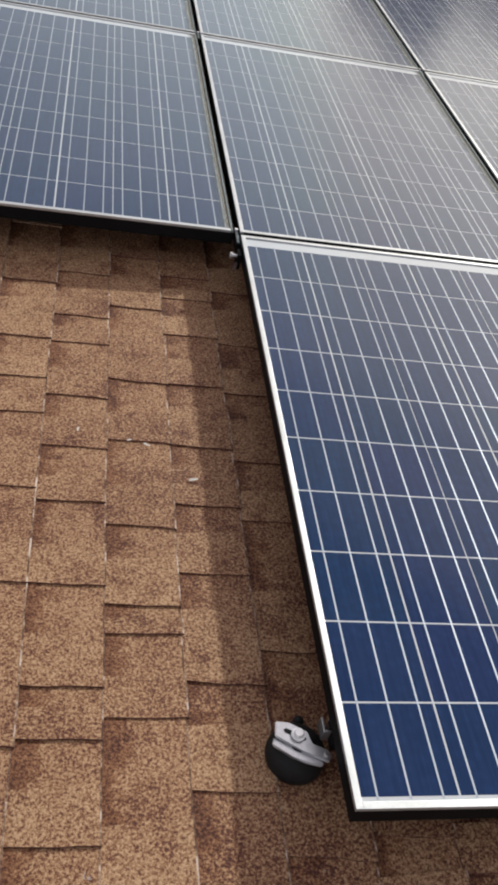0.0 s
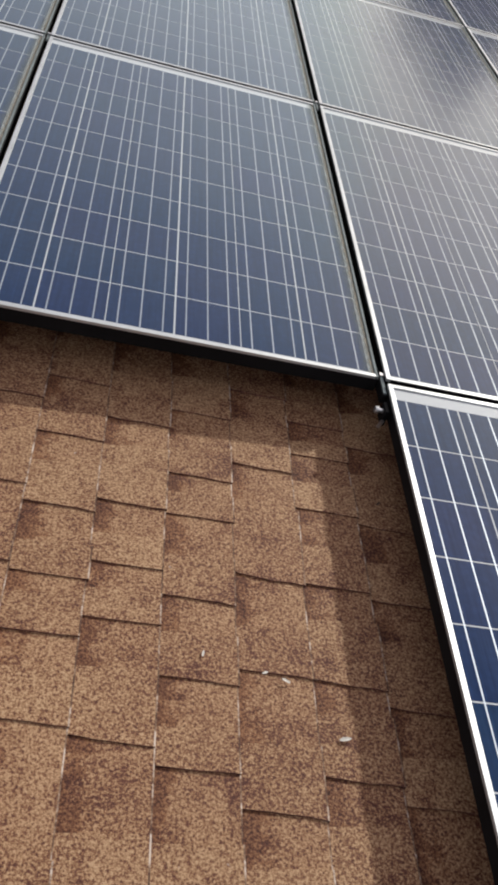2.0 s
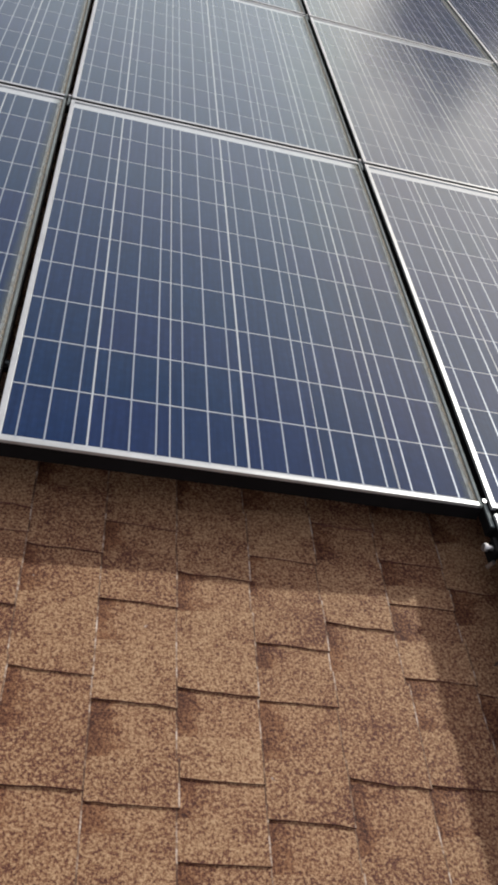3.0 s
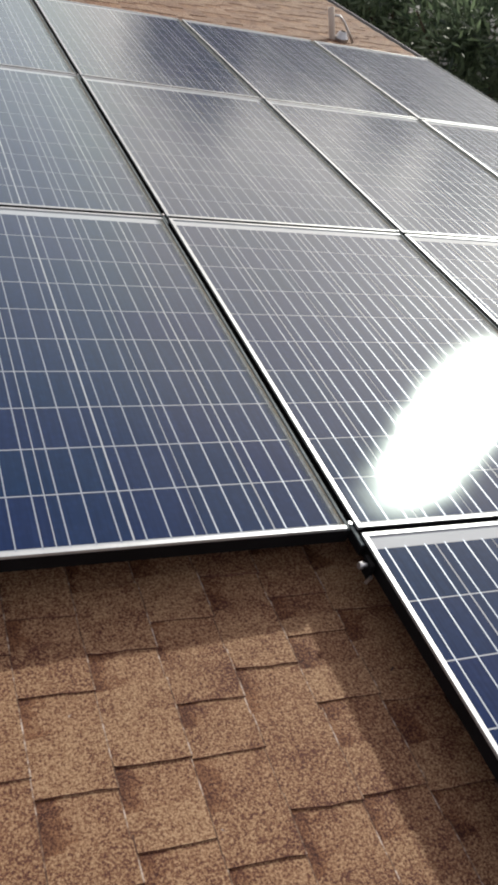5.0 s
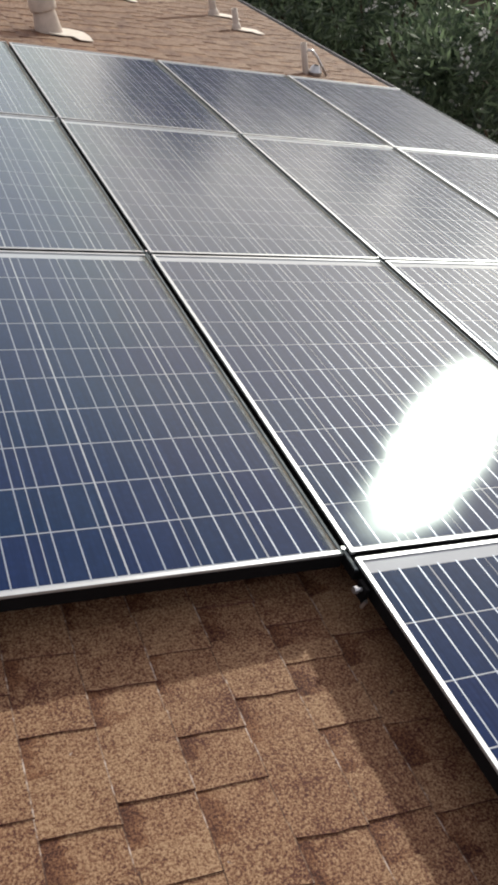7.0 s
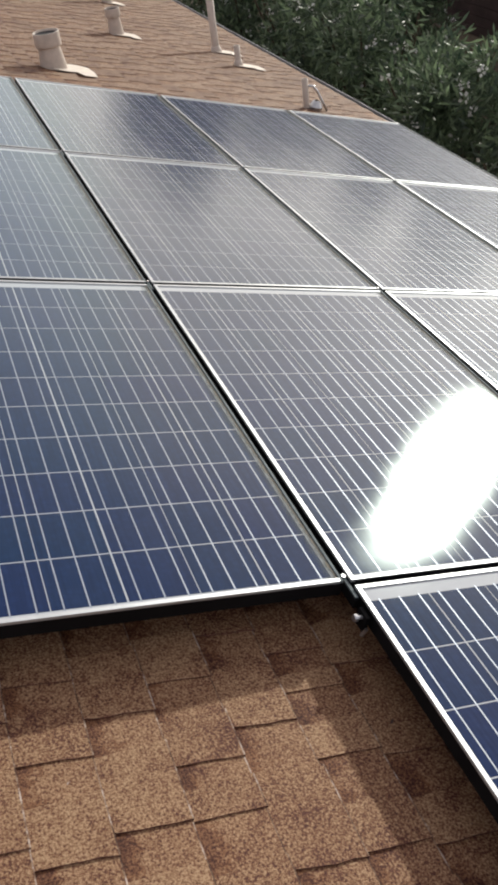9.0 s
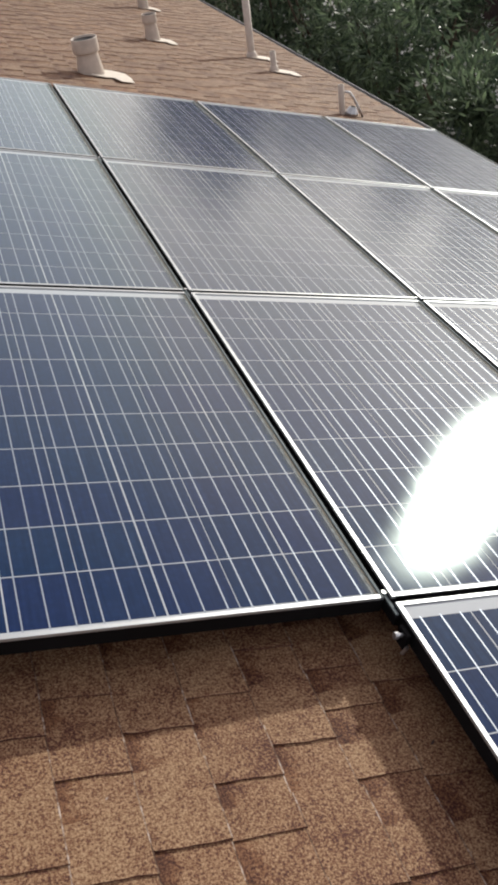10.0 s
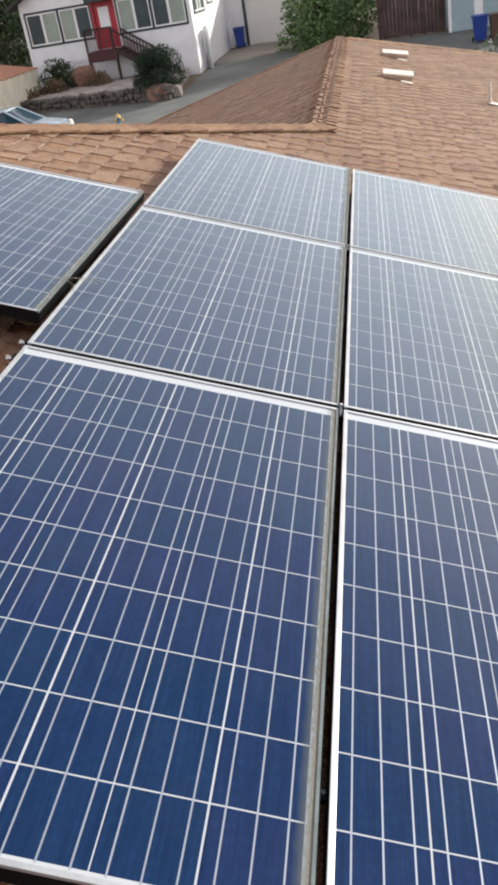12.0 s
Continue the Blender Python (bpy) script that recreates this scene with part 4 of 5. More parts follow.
tree("shrub", -15.9, 42.8, 0.75, 0.9, DRY_LEAF, "dry reddish brown brush on the terrace", "shrub", 11, 3000, (0.14, 0.06), 0.05, 20)
tree("shrub", -17.0, 42.0, 0.6, 0.9, DRY_LEAF, "dry straw-coloured brush below the cream wall", "shrub", 12, 2500, (0.14, 0.06), 0.05, 20)
# tall trees farther off, which the panel glass mirrors
for k, (x, y, h, r) in enumerate(((15.0, 44.0, 9.6, 3.3), (19.5, 47.0, 11.0, 3.8), (25.0, 50.0, 7.6, 3.6), (30.5, 46.0, 7.0, 3.4), (37.0, 44.0, 9.0, 3.8), (43.0, 38.0, 8.6, 3.8), (8.5, 58.0, 6.6, 3.2), (47.0, 28.0, 7.0, 3.6))):
    tree("tree", x, y, h, r, OAK, "dark leafy tree beyond the neighbouring yards", "tree", 30 + k, 7000, (0.34, 0.16), 0.1, 40)

# unseen woods beyond the yards, added to dim the skyline the panels mirror
rng = random.Random(77)
far = []
for k in range(150):
    a = radians(rng.uniform(-30, 95))
    d = rng.uniform(105, 135)
    s = rng.uniform(3.0, 5.5)
    far.append((d * math.sin(a), d * math.cos(a), rng.uniform(2.5, 7.5), s, s, s * 0.8))
v, f = leaf_cloud(far, 30000, 1.1, 0.6, 3)
tagged(part("far_woods", cloud_mesh("far_woods", v, f, OAK), None), "unseen dark woods added to dim the mirrored skyline", "woods", kind="stuff")

# ---- the white house across the street ----
TURN = -4.5
HW, HD = 8.6, 7.6
hx = Vector((-9.05, 45.1, 0.70)) - Matrix.Rotation(radians(TURN), 3, "Z") @ Vector((HW, 0, 0))
HOUSE = Matrix.Translation(hx) @ pose(0, 0, 0, 0, 0, TURN)
house = thing("neighbour_house", HOUSE, "white-sided raised house with a red door and dark porch stairs", "house")
WB, WS, WT, EV = -0.3, 2.8, 4.22, 4.75


def wall_with_holes(x0, x1, z0, z1, holes, y0, y1):
    """A wall in the xz plane, one closed body whose openings go right through."""
    bm = bmesh.new()
    xs = sorted({x0, x1, *[h[0] for h in holes], *[h[1] for h in holes]})
    zs = sorted({z0, z1, *[h[2] for h in holes], *[h[3] for h in holes]})
    solid = {(i, j) for i in range(len(xs) - 1) for j in range(len(zs) - 1) if not any(h[0] - 1e-6 <= xs[i] and xs[i + 1] <= h[1] + 1e-6 and h[2] - 1e-6 <= zs[j] and zs[j + 1] <= h[3] + 1e-6 for h in holes)}
    grid = {}

    def at(i, j, y):
        if (i, j, y) not in grid:
            grid[i, j, y] = bm.verts.new((xs[i], y, zs[j]))
        return grid[i, j, y]

    for i, j in solid:
        bm.faces.new((at(i, j, y0), at(i + 1, j, y0), at(i + 1, j + 1, y0), at(i, j + 1, y0)))
        bm.faces.new((at(i, j + 1, y1), at(i + 1, j + 1, y1), at(i + 1, j, y1), at(i, j, y1)))
        for di, dj, p, q in ((-1, 0, (i, j), (i, j + 1)), (1, 0, (i + 1, j + 1), (i + 1, j)), (0, -1, (i + 1, j), (i, j)), (0, 1, (i, j + 1), (i + 1, j + 1))):
            if (i + di, j + dj) not in solid:
                bm.faces.new((at(*p, y0), at(*q, y0), at(*q, y1), at(*p, y1)))
    return bm


WINDOWS = ((0.22, 1.86), (1.98, 3.56), (5.0, 6.62), (6.74, 8.36))
front = [(a, b, WS, WT) for a, b in WINDOWS] + [(3.72, 4.78, 2.2, 4.28)]
part("front_wall", wall_with_holes(0, HW, WB, EV, front, 0, 0.18), WHITE_WALL, house)
gb = prism([(-0.0, EV), (HW, EV), (HW / 2, EV + 2.3)], -0.18, 0.0)
bmesh.ops.transform(gb, matrix=pose(0, 0, 0, 90, 0, 0), verts=gb.verts)
part("gable_wall", gb, WHITE_WALL, house)
side = wall_with_holes(0.18, HD, WB, EV, [(0.7, 2.7, 3.15, 4.45), (3.5, 4.6, 3.4, 4.45), (1.75, 2.6, 0.38, 2.38)], -0.18, 0.0)
bmesh.ops.transform(side, matrix=Matrix.Translation((HW, 0, 0)) @ pose(0, 0, 0, 0, 0, 90), verts=side.verts)
bmesh.ops.transform(side, matrix=Matrix.Translation((-0.18, 0, 0)), verts=side.verts)
part("side_wall", side, WHITE_WALL, house)
part("back_wall", box(0, HW - 0.2, HD - 0.18, HD, WB, EV), WHITE_WALL, house)
part("west_wall", box(0, 0.18, 0.18, HD - 0.18, WB, EV), WHITE_WALL, house)
part("inner_floor", box(0.18, HW - 0.2, 0.2, HD - 0.2, 2.0, 2.1), DARK_WOOD, house)
part("skirt_board", box(-0.02, HW + 0.02, -0.035, -0.003, 1.80, 1.90), WHITE_TRIM, house)
part("corner_board", box(HW - 0.12, HW + 0.03, -0.03, -0.002, WB, EV), WHITE_TRIM, house)
part("corner_board", box(-0.03, 0.12, -0.03, -0.002, WB, EV), WHITE_TRIM, house)
part("base_shadow_gap", box(0.1, HW - 0.6, 0.02, 0.1, WB - 0.01, -0.1), DARK, house)
# lap siding on the front, as boards with their own edges
for k in range(14):
    z = 1.92 + k * 0.2
    for a, b in ([(0.13, HW - 0.13)] if z + 0.2 < 2.2 else [(0.13, 0.2), (3.58, 3.7), (4.8, 4.98), (8.38, HW - 0.13)] if z + 0.2 > WS and z < WT else [(0.13, 3.7), (4.8, HW - 0.13)] if z < WS else [(0.13, HW - 0.13)]):
        if z < EV - 0.2:
            part("siding_board", box(a, b, -0.018, -0.002, z, z + 0.192, 0.0), WHITE_WALL, house)
for sx, sgn in ((-0.55, 1), (HW + 0.55, -1)):
    z0 = EV - 0.02 - 0.55 * 0.52
    L = [(sx, z0), (HW / 2, EV + 2.36), (HW / 2, EV + 2.5), (sx, z0 + 0.14)]
    if sgn < 0:
        L = L[::-1]
    rf = prism(L, -HD - 0.4, 0.55)
    bmesh.ops.transform(rf, matrix=pose(0, 0, 0, 90, 0, 0), verts=rf.verts)
    part("roof", rf, plain("dark_house_shingle", (0.05, 0.05, 0.048), 0.9), house, "dark shingle roof")


def sash_window(parent, x0, x1, z0, z1, m, panes=2):
    """A trimmed window with sliding sashes, blinds behind the glass."""
    w = part("window", box(x0 - 0.06, x1 + 0.06, 0.05, 0.08, z0 - 0.06, z0 - 0.003, 0.0), DARK_TRIM, parent)
    w.matrix_local = m
    bm = bmesh.new()
    for a, b, c, d in ((x0 - 0.08, x1 + 0.08, z1, z1 + 0.09), (x0 - 0.08, x1 + 0.08, z0 - 0.10, z0), (x0 - 0.08, x0, z0, z1), (x1, x1 + 0.08, z0, z1)):
        add_box(bm, a, b, -0.045, -0.02, c, d)
    part("casing", bm, DARK_TRIM, w, "dark green casing")
    bm = bmesh.new()
    step = (x1 - x0) / panes
    for k in range(panes):
        a, b = x0 + k * step, x0 + (k + 1) * step
        for e in ((a, b, z0, z0 + 0.07), (a, b, z1 - 0.07, z1), (a, a + 0.06, z0 + 0.07, z1 - 0.07), (b - 0.06, b, z0 + 0.07, z1 - 0.07)):
            add_box(bm, e[0], e[1], -0.02 - 0.004 * k, 0.02, e[2], e[3])
    part("window_frame", bm, WHITE_TRIM, w, "white sash frame")
    for k in range(panes):
        a, b = x0 + k * step + 0.06, x0 + (k + 1) * step - 0.06
        part("pane", box(a, b, 0.0, 0.006, z0 + 0.07, z1 - 0.07), (BLIND_PANE if (k + int(x0)) % 2 else DARK_PANE), w)
    return w


DARK_PANE = plain("dark_window_glass", (0.05, 0.075, 0.085), 0.12, 0.0, 0.2, 1.5, 10, 0.0)
BLIND_PANE = plain("window_glass_over_blind", (0.30, 0.36, 0.31), 0.2, 0.0, 0.1, 1.5, 10, 0.0)
for a, b in WINDOWS:
    sash_window(house, a, b, WS, WT, Matrix.Identity(4))
east = Matrix.Translation((HW, 0, 0)) @ pose(0, 0, 0, 0, 0, 90)
sash_window(house, 0.7, 2.7, 3.15, 4.45, east, 3)
sash_window(house, 3.5, 4.6, 3.4, 4.45, east, 2)
door = part("front_door", box(3.76, 4.74, 0.05, 0.10, 2.2, 4.24, 0.005), RED_PAINT, house, "red painted front door")
part("door_light", box(3.98, 4.52, 0.035, 0.048, 3.1, 4.05, 0.004), WHITE_TRIM, door, "white covered door light")
part("door_frame", wall_with_holes(3.64, 4.86, 2.2, 4.36, [(3.76, 4.74, 2.2, 4.24)], -0.04, 0.02), RED_PAINT, house)
part("awning", box(3.62, 4.9, -0.7, -0.05, 4.30, 4.52, 0.05, None), DARK_TRIM, house, "dark fabric awning over the door")
part("side_door", box(0, 0.82, 0.0, 0.045, 0.39, 2.35, 0.004, Matrix.Translation((HW + 0.02, 1.72, 0)) @ pose(0, 0, 0, 0, 0, -62)), WHITE_TRIM, house, "white side door standing open")
part("side_room", box(HW - 1.6, HW - 0.19, 1.3, 3.0, 0.30, 0.36), DARK_WOOD, house)

# porch and stairs
porch = thing("porch_stairs", HOUSE, "dark red-brown wooden porch landing with stairs and railings", "stairs")
part("landing", box(3.45, 4.95, -1.2, -0.05, 2.06, 2.18, 0.01), RED_WOOD, porch, "red-brown landing")
part("landing_skirt", box(3.45, 4.95, -1.225, -1.203, 1.72, 2.16, 0.005), RED_WOOD, porch)
for x in (3.5, 4.9):
    part("post", box(x - 0.06, x + 0.06, -1.18, -1.06, 0.25, 2.05, 0.008), DARK_WOOD, porch)
for x in (3.47, 4.85):
    part("rail_post", box(x - 0.045, x + 0.045, -1.17, -1.08, 2.19, 3.12, 0.006), DARK_WOOD, porch)
part("top_rail", box(3.42, 4.9, -1.19, -1.07, 3.121, 3.2, 0.008), DARK_WOOD, porch)
part("side_rail", box(3.42, 3.52, -1.06, -0.08, 3.121, 3.2, 0.008), DARK_WOOD, porch)
bm_one = mesh_of("baluster", *(lambda b: ([v.co.copy() for v in b.verts], [[v.index for v in f.verts] for f in b.faces]))(box(-0.018, 0.018, -0.018, 0.018, 2.185, 3.121)), RED_WOOD)
for k in range(12):
    ob = part("baluster", bm_one, None, porch)
    ob.location = (3.58 + k * 0.108, -1.125, 0)
N = 8
for k in range(N):
    z = 2.16 - (k + 1) * 0.18
    part("tread", box(4.96 + k * 0.27, 5.26 + k * 0.27, -1.15, -0.15, z - 0.04, z, 0.006), DARK_WOOD, porch)
    part("riser", box(4.955 + k * 0.27, 4.975 + k * 0.27, -1.13, -0.17, z + 0.001, z + 0.138), DARK_WOOD, porch)
for y in (-1.20, -0.12):
    for off, hi in ((0.0, 0.24), (0.95, 0.09)):
        bm = prism([(4.95, 2.02 + off), (4.95 + N * 0.27, 2.02 + off - N * 0.18), (4.95 + N * 0.27, 2.02 + off + hi - N * 0.18), (4.95, 2.02 + off + hi)], -0.03 - y, 0.03 - y)
        bmesh.ops.transform(bm, matrix=pose(0, 0, 0, 90, 0, 0), verts=bm.verts)
        part("stringer" if off == 0 else "handrail", bm, DARK_WOOD, porch)
    for k in range(1, 20):
        ob = part("baluster", bm_one, None, porch)
        ob.location = (4.95 + k * 0.15, y, -0.10 - k * 0.1)

# the garage behind
garage = thing("garage", Matrix.Translation((-8.6, 53.0, gz(53))), "white garage with a pale roll-up door beside the house", "garage")
part("front_wall", wall_with_holes(0, 7.0, -0.1, 3.0, [(1.2, 4.4, -0.1, 2.35)], 0, 0.2), WHITE_WALL, garage)
part("roof", box(-0.4, 7.4, -0.12, 6.0, 3.0, 3.2, 0.02), DARK_TRIM, garage, "flat dark roof edge")
part("side_wall", box(6.8, 7.0, 0.2, 5.8, -0.1, 3.0), WHITE_WALL, garage)
part("door_jamb", box(1.05, 1.2, -0.05, 0.0, -0.05, 3.0), DARK_TRIM, garage, "dark door jamb")
gd = part("garage_door", box(1.2, 4.4, 0.08, 0.12, -0.02, 2.35), WHITE_TRIM, garage)
for k in range(4):
    part("door_panel", box(1.24, 4.36, 0.055, 0.079, 0.02 + k * 0.585, 0.02 + k * 0.585 + 0.57, 0.006), plain("pale_garage_paint", (0.82, 0.80, 0.77), 0.6, 0.0, 0.03, 2, 30, 0.02) if k == 0 else bpy.data.materials["pale_garage_paint"], gd)


def wheelie_bin(m, paint, label):
    p = thing("wheelie_bin", m, label, "bin", "wheelie bins")
    bm = bmesh.new()
    a = [bm.verts.new(c) for c in ((-0.22, -0.25, 0.06), (0.22, -0.25, 0.06), (0.22, 0.25, 0.06), (-0.22, 0.25, 0.06))]
    b = [bm.verts.new(c) for c in ((-0.30, -0.33, 0.98), (0.30, -0.33, 0.98), (0.30, 0.36, 0.98), (-0.30, 0.36, 0.98))]
    bm.faces.new(a[::-1])
    bm.faces.new(b)
    for k in range(4):
        bm.faces.new((a[k], a[(k + 1) % 4], b[(k + 1) % 4], b[k]))
    bmesh.ops.bevel(bm, geom=list(bm.edges), offset=0.025, segments=2, affect="EDGES")
    part("body", bm, paint, p)
    part("lid", box(-0.33, 0.33, -0.37, 0.38, 0.985, 1.06, 0.025), paint, p)
    part("handle", tube([(-0.28, 0.43, 0.98), (0.28, 0.43, 0.98)], 0.02, 8), paint, p)
    for x in (-0.27, 0.27):
        part("wheel", lathe([(0.001, -0.03), (0.1, -0.03), (0.1, 0.03), (0.001, 0.03)], 16, m=pose(x, 0.27, 0.1, 0, 90, 0)), RUBBER, p, "black wheel")
    return p


wheelie_bin(Matrix.Translation((-7.85, 52.3, gz(52.3) + 0.035)) @ pose(0, 0, 0, 0, 0, 8), BLUE_PLASTIC, "blue plastic wheelie bin by the garage wall")
wheelie_bin(Matrix.Translation((3.92, 41.4, gz(41.6) + 0.02)), BLUE_PLASTIC, "blue plastic wheelie bin by the pale blue house")
wheelie_bin(Matrix.Translation((4.6, 41.2, gz(41.4) + 0.02)), BROWN_PLASTIC, "brown plastic wheelie bin beside a blue one")

# terrace and its stone retaining wall
A, B = Vector((-17.2, 41.0)), Vector((-9.6, 38.6))
terrace = part("terrace", prism([(A.x, A.y + 0.3), (B.x - 0.2, B.y + 0.3), (-9.35, 40.5), (-9.6, 45.0), (-17.9, 45.7), (-19.5, 45.7)], 0.5, 1.51), GRAVEL)
tagged(terrace, "pale gravel terrace before the white house", "terrace", kind="structure")
stones = thing("stone_wall", Matrix.Identity(4), "low dry-laid field stone retaining wall by the street", "stone wall")
part("core", prism([(A.x, A.y + 0.05), (B.x, B.y + 0.05), (B.x, B.y + 0.28), (A.x, A.y + 0.28)], 0.5, 1.44), STONE, stones)
rng = random.Random(8)


def stone_mesh(seed):
    r = random.Random(seed)
    bm = bmesh.new()
    bmesh.ops.create_icosphere(bm, subdivisions=1, radius=0.5)
    for v in bm.verts:
        v.co = Vector([math.copysign(abs(c * 2) ** 0.6 / 2, c) for c in v.co]) * r.uniform(0.85, 1.1)
    me = bpy.data.meshes.new("stone")
    bm.to_mesh(me)
    bm.free()
    me.materials.append(STONE)
    return me


kinds = [stone_mesh(k) for k in range(5)]
way = (B - A).normalized()
turn = math.degrees(math.atan2(way.y, way.x))
for layer in range(3):
    s = rng.random() * 0.2
    while s < (B - A).length:
        w = rng.choice((rng.uniform(0.16, 0.28), rng.uniform(0.3, 0.62)))
        q = A + way * (s + w / 2)
        ob = part("stone", kinds[rng.randrange(5)], None, stones)
        ob.matrix_local = Matrix.Translation((q.x, q.y + rng.uniform(-0.03, 0.03), 0.96 + layer * 0.235)) @ pose(0, 0, rng.uniform(-0.05, 0.04), rng.uniform(-18, 18), rng.uniform(-22, 22), turn + rng.uniform(-10, 10)) @ Matrix.Diagonal((w * 1.08, rng.uniform(0.24, 0.36), rng.uniform(0.2, 0.33), 1))
        s += w
b1 = part("boulder", kinds[0].copy(), None)
b1.data.materials[0] = RED_STONE
b1.matrix_basis = Matrix.Translation((-9.95, 38.9, gz(38.9) + 0.30)) @ Matrix.Diagonal((1.2, 0.7, 0.9, 1))
tagged(b1, "reddish boulder at the end of the stone wall", "boulder")
b2 = part("boulder", kinds[1].copy(), None)
b2.data.materials[0] = GRAVEL
b2.matrix_basis = Matrix.Translation((-9.15, 39.1, gz(39) + 0.25)) @ Matrix.Diagonal((0.55, 0.5, 0.6, 1))
tagged(b2, "pale boulder beside a reddish one", "boulder")
b3 = part("boulder", kinds[2].copy(), None)
b3.data.materials[0] = RED_STONE
b3.matrix_basis = Matrix.Translation((-14.75, 44.3, 1.85)) @ pose(0, 0, 0, 8, -10, 20) @ Matrix.Diagonal((1.5, 1.0, 1.25, 1))
tagged(b3, "reddish brown boulder on the gravel terrace", "boulder")

# the low tiled building on the far side of the terrace
low = thing("tiled_building", Matrix.Identity(4), "low cream building with a terracotta tile roof", "building")
part("wall", prism([(-17.2, 36.2), (-16.75, 43.6), (-27.0, 46.8), (-29.4, 39.4)], 0.6, 2.63), CREAM_WALL, low)
tile_dir = Vector((0.45, 7.4)).normalized()
out = Vector((-tile_dir.y, tile_dir.x))
tile = None
for r in range(16):
    for s in range(14):
        q = Vector((-17.15, 36.4)) + tile_dir * (0.3 + r * 0.46) + out * (0.25 + s * 0.42)
        if tile is None:
            bm = bmesh.new()
            rows = [[bm.verts.new((x, 0.22 * math.cos(a) * (1.0 if x < 0 else 0.85), 0.09 * math.sin(a))) for a in (math.pi * j / 6 for j in range(7))] for x in (-0.25, 0.25)]
            for j in range(6):
                bm.faces.new((rows[0][j], rows[1][j], rows[1][j + 1], rows[0][j + 1]))
            tile = bpy.data.meshes.new("roof_tile")
            bm.to_mesh(tile)
            bm.free()
            tile.materials.append(TERRACOTTA)
        ob = part("roof_tile", tile, None, low)
        ob.matrix_local = Matrix.Translation((q.x, q.y, 2.64 + s * 0.085)) @ pose(0, 0, 0, 0, 0, math.degrees(math.atan2(-out.y, -out.x))) @ pose(0, 0, 0, 0, 11, 0)

# the parked car
car = thing("parked_car", Matrix.Translation((-14.07, 32.1, gz(32.1) + 0.02)) @ pose(0, 0, 0, 0, 0, -4), "silver-blue hatchback parked along the street", "car")
bm = prism([(-2.1, 0.32), (2.15, 0.32), (2.2, 0.62), (1.95, 0.82), (1.0, 0.98), (-2.0, 1.02), (-2.15, 0.75)], -0.85, 0.85)
bmesh.ops.transform(bm, matrix=pose(0, 0, 0, 90, 0, 0), verts=bm.verts)
bmesh.ops.bevel(bm, geom=list(bm.edges), offset=0.09, segments=3, affect="EDGES")
part("body", bm, CAR_PAINT, car, "", True)
cab = bmesh.new()
lo = [cab.verts.new(c) for c in ((-1.95, -0.76, 0.98), (1.0, -0.76, 0.96), (1.0, 0.76, 0.96), (-1.95, 0.76, 0.98))]
hi = [cab.verts.new(c) for c in ((-1.6, -0.58, 1.46), (0.15, -0.58, 1.48), (0.15, 0.58, 1.48), (-1.6, 0.58, 1.46))]
cab.faces.new(hi)
for k in range(4):
    cab.faces.new((lo[k], lo[(k + 1) % 4], hi[(k + 1) % 4], hi[k]))
bmesh.ops.bevel(cab, geom=list(cab.edges), offset=0.05, segments=2, affect="EDGES")
part("cabin_glass", cab, CAR_GLASS, car, "dark car windows", True)
part("roof_panel", box(-1.55, 0.12, -0.57, 0.57, 1.46, 1.51, 0.02), CAR_PAINT, car)
for s in (-1, 1):
    part("pillar", tube([(1.02, s * 0.74, 0.97), (0.14, s * 0.57, 1.49)], 0.04, 8), CAR_PAINT, car)
    part("pillar", tube([(-0.7, s * 0.765, 0.99), (-0.72, s * 0.585, 1.48)], 0.035, 8), CAR_PAINT, car)
    part("headlight", lathe([(0.001, 0.08), (0.1, 0.06), (0.13, 0.0)], 14, m=pose(2.08, s * 0.6, 0.70, 0, 70, 0)), PALE_PAINT, car, "clear headlight")
    for x in (-1.3, 1.35):
        w = part("wheel", lathe([(0.2, -0.1), (0.3, -0.1), (0.31, -0.06), (0.31, 0.06), (0.3, 0.1), (0.2, 0.1)], 24, m=pose(x, s * 0.78, 0.31, 90, 0, 0)), RUBBER, car, "black tyre", True)
        part("rim", lathe([(0.001, -0.06), (0.2, -0.09), (0.2, 0.09), (0.001, 0.06)], 20, m=pose(x, s * 0.78, 0.31, 90, 0, 0)), STEEL, w, "steel rim")

# hydrant
hy = thing("hydrant", Matrix.Translation((-10.4, 33.5, gz(33.5) + 0.02)) @ Matrix.Diagonal((0.72, 0.72, 0.74, 1)), "yellow-topped fire hydrant with a blue body", "hydrant")
part("barrel", lathe([(0.16, 0.0), (0.16, 0.04), (0.11, 0.05), (0.11, 0.52), (0.14, 0.53), (0.14, 0.57), (0.001, 0.57)], 18), plain("pale_blue_paint", (0.12, 0.30, 0.45), 0.5), hy, "blue barrel", True)
part("bonnet", lathe([(0.15, 0.571), (0.14, 0.64), (0.09, 0.72), (0.03, 0.75), (0.03, 0.8), (0.001, 0.8)], 18), YELLOW, hy, "yellow bonnet", True)
part("nozzle", lathe([(0.07, -0.24), (0.07, 0.24), (0.001, 0.24)], 12, m=pose(0, 0, 0.46, 0, 90, 0)), YELLOW, hy, "yellow side nozzles")

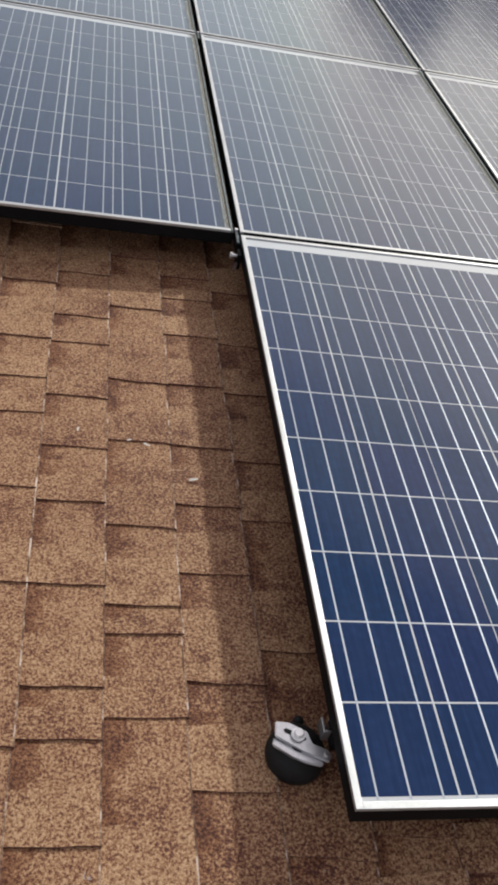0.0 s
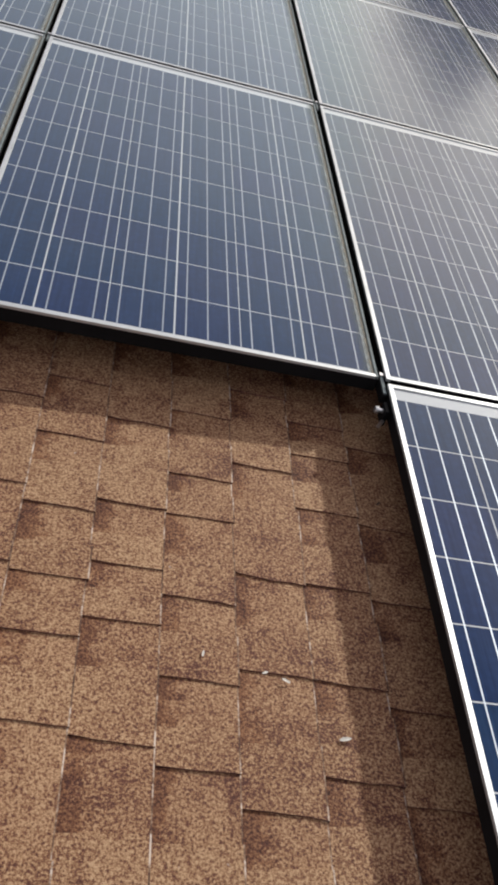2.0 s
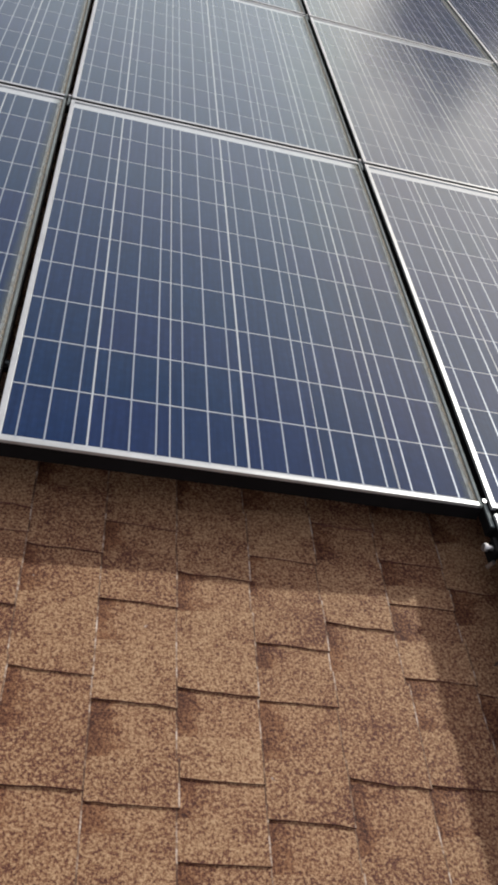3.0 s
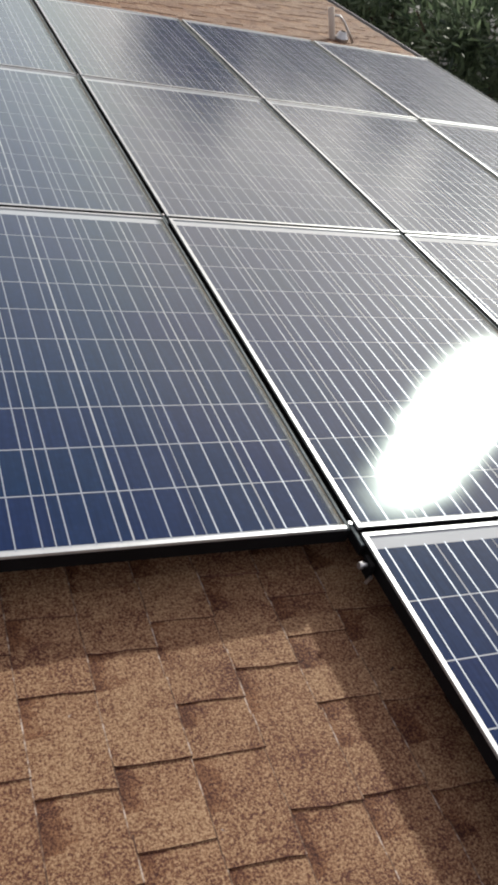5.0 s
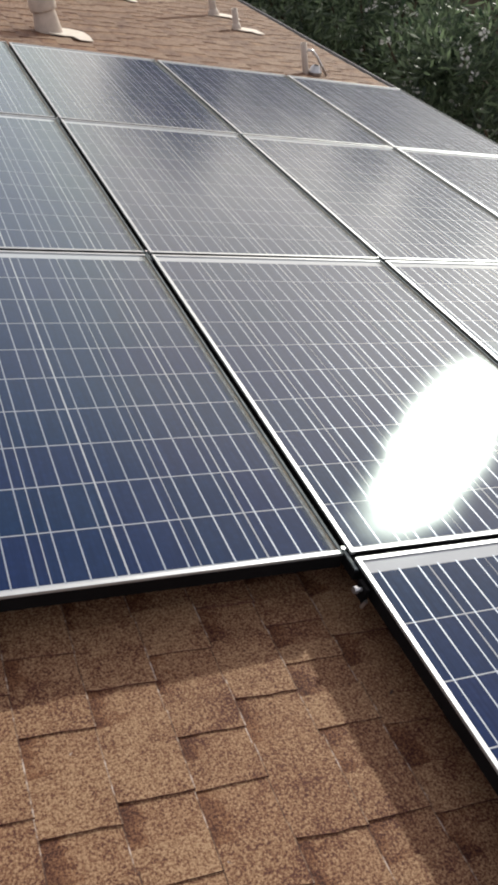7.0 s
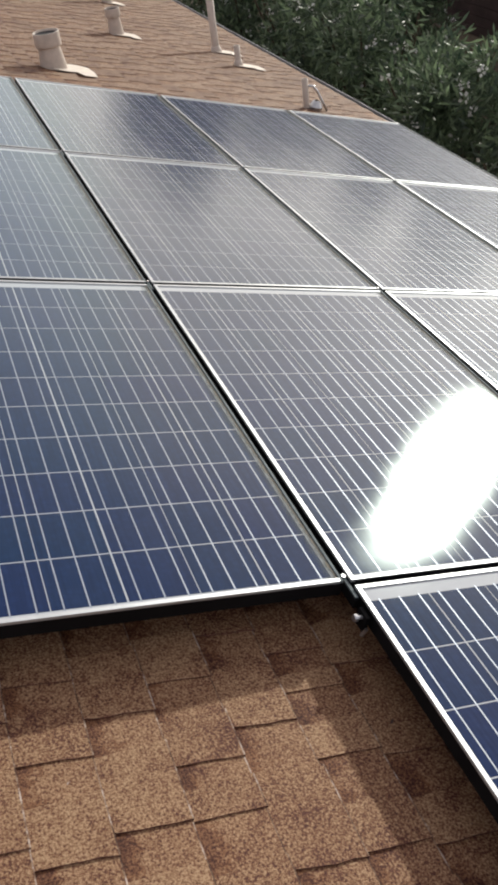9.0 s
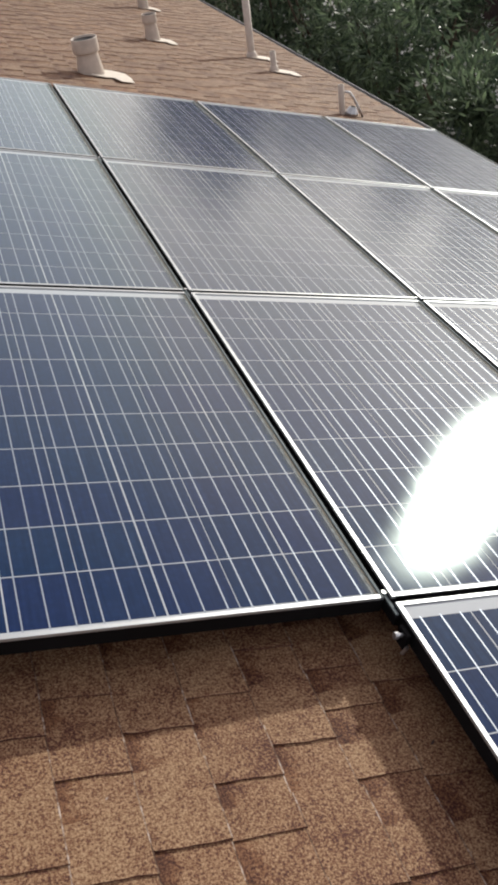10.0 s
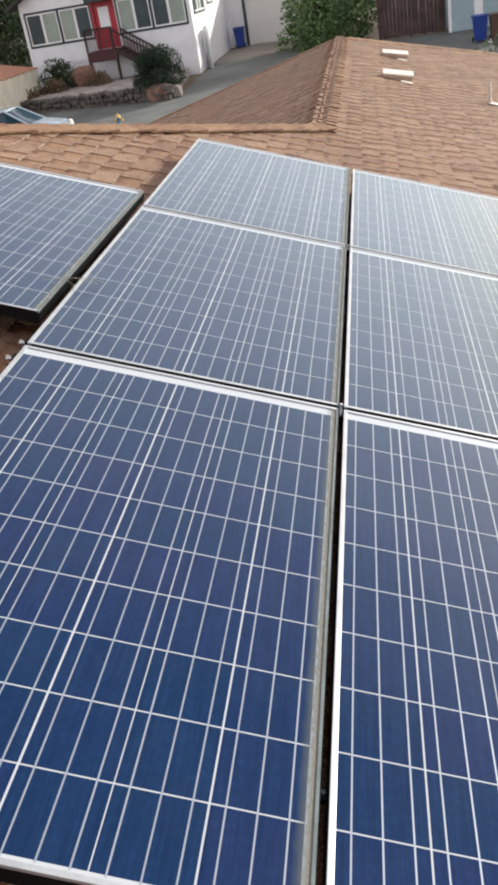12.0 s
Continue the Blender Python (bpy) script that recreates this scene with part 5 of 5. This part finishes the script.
# right-hand neighbours: dark board fence, pale blue wall, brown house
fence = thing("board_fence", Matrix.Translation((-0.3, 46.6, gz(46.6))), "tall dark brown board fence in shade", "fence")
board = mesh_of("board", *(lambda b: ([v.co.copy() for v in b.verts], [[v.index for v in f.verts] for f in b.faces]))(box(-0.085, 0.085, -0.012, 0.012, 0.05, 2.9)), BROWN_WALL)
rng = random.Random(3)
for k in range(18):
    ob = part("board", board, None, fence)
    ob.matrix_local = pose(0.09 + k * 0.178, rng.uniform(-0.008, 0.008), rng.uniform(-0.04, 0.04), 0, rng.uniform(-0.5, 0.5), 0)
for k in range(3):
    part("post", box(k * 1.5, k * 1.5 + 0.1, 0.03, 0.13, -0.1, 2.8), BROWN_WALL, fence)
part("rail", box(0, 3.2, 0.014, 0.03, 2.3, 2.4), BROWN_WALL, fence)
blue = thing("pale_blue_house", Matrix.Translation((3.0, 45.6, gz(45.6))), "pale blue lap-sided house end wall", "house")
part("wall", box(0, 7.5, 0, 5.0, -0.1, 3.6), BLUE_WALL, blue)
for k in range(18):
    part("siding_board", box(0.1, 7.5, -0.02, -0.003, 0.05 + k * 0.195, 0.05 + k * 0.195 + 0.188), BLUE_WALL, blue)
part("corner_board", box(-0.04, 0.1, -0.04, -0.003, -0.05, 3.6), WHITE_TRIM, blue)
part("door_trim", box(1.15, 1.55, -0.035, -0.021, 0.0, 2.2), WHITE_TRIM, blue)
part("roof", box(-0.5, 8.0, -0.5, 5.5, 3.6, 3.75, 0.02), DARK_TRIM, blue)
brown = thing("brown_house", Matrix.Translation((10.8, 6.0, 0.0)), "dark reddish brown house wall beyond the hedge", "house")
part("wall", box(0, 6, 0, 15, -0.1, 3.4), BROWN_WALL, brown)
for k in range(16):
    part("siding_board", box(-0.02, -0.003, 0.0, 15, 0.05 + k * 0.2, 0.05 + k * 0.2 + 0.19), BROWN_WALL, brown)
part("roof", box(-0.3, 6.3, -0.3, 15.3, 3.4, 3.58, 0.02), DARK_TRIM, brown)

# bits that have blown onto the shingles
def litter(u, v, size, turn, seed, material, label, category):
    r = random.Random(seed)
    bm = bmesh.new()
    n = 7
    rows = []
    for k in range(n):
        s = k / (n - 1)
        wide = size * 0.22 * math.sin(math.pi * (0.12 + 0.8 * s)) * r.uniform(0.8, 1.2)
        x, z = (s - 0.5) * size, 0.004 + size * 0.16 * s * s
        rows.append([bm.verts.new((x, y, z + abs(y) * 0.5 + dz)) for dz in (0.0012, 0.0) for y in (-wide, 0.0, wide)])
    for p, q in zip(rows, rows[1:]):
        for j in (0, 1):
            bm.faces.new((p[j], q[j], q[j + 1], p[j + 1]))
            bm.faces.new((p[j + 4], q[j + 4], q[j + 3], p[j + 3]))
    ob = part("dry_leaf", bm, material, None, "", True)
    ob.matrix_basis = ROOF @ pose(u, v, DECK + 0.0065, 0, 0, turn) @ Matrix.Diagonal((0.62, 0.5, 0.5, 1))
    tagged(ob, label, category, "leaf litter")


PALE_LEAF = plain("bleached_leaf", (0.62, 0.60, 0.56), 0.8, 0.0, 0.2, 60, 300, 0.2)
litter(-0.163, -0.874, 0.034, 10, 1, PALE_LEAF, "small bleached curled leaf on the brown shingles", "leaf")
litter(-0.262, -0.772, 0.026, 160, 2, PALE_LEAF, "bleached leaf scrap caught at a shingle edge", "leaf")
litter(-0.300, -0.760, 0.018, 20, 5, PALE_LEAF, "bleached leaf scrap caught at a shingle edge", "leaf")
litter(-0.413, -0.735, 0.020, 80, 3, PALE_LEAF, "bleached leaf scrap caught at a shingle edge", "leaf")
litter(-0.012, -0.290, 0.022, 40, 4, DARK_WOOD, "small dark curled leaf on the brown shingles", "leaf")

# ---- shingle tabs, piece by piece, where the camera stands close ----
def tab_mesh(seed):
    """A raised tab of unit width whose near end is unevenly cut."""
    r = random.Random(seed)
    o, e, h, n = -COURSE - 0.012, 0.001, TOOTH * r.uniform(0.85, 1.25), 6
    c = e - 0.0030
    near = [(o + (c - o) * k / (n - 1), 0.06 * (1 - k / (n - 1)) + r.uniform(-0.016, 0.016)) for k in range(n)]
    vs = [(x, y, DECK + h + LIFT * (x - o) / (c - o)) for x, y in near]
    vs += [(c, 1, DECK + LIFT + h), (o, 0.94, DECK + h)]
    vs += [(x, y, DECK - 0.002) for x, y in near]
    m = len(vs)
    y0 = near[-1][1]
    vs += [(e, y0, DECK + LIFT + h - 0.0006), (e, 1, DECK + LIFT + h - 0.0006), (e, y0, DECK - 0.004), (e, 1, DECK - 0.004), (o, 0.94, DECK - 0.002)]
    fs = [tuple(range(n + 2)), (n - 1, m, m + 1, n), (m, m + 2, m + 3, m + 1), (n, m + 1, m + 3, m + 4, n + 1)]
    fs += [(k, n + 2 + k, n + 3 + k, k + 1) for k in range(n - 1)]
    fs.append((n - 1, n + 2 + n - 1, m + 2, m))
    me = mesh_of("shingle", vs, fs, SHINGLE)
    me.materials.append(SHINGLE_EDGE)
    for k in (1, 2):
        me.polygons[k].material_index = 1
    # near ends face away from the sun; their shade is in this colour
    me.materials.append(SHADED_TAB_END)
    for k in range(4, len(fs)):
        me.polygons[k].material_index = 2
    return me


tab_kinds = [tab_mesh(k) for k in range(7)]
rng = random.Random(12)
for u, v, w in tabs:
    ob = part("shingle", rng.choice(tab_kinds), None, roof)
    ob.matrix_local = ROOF @ pose(u, v, 0, 0, 0, rng.uniform(-0.8, 0.8)) @ Matrix.Diagonal((1, w, 1, 1))
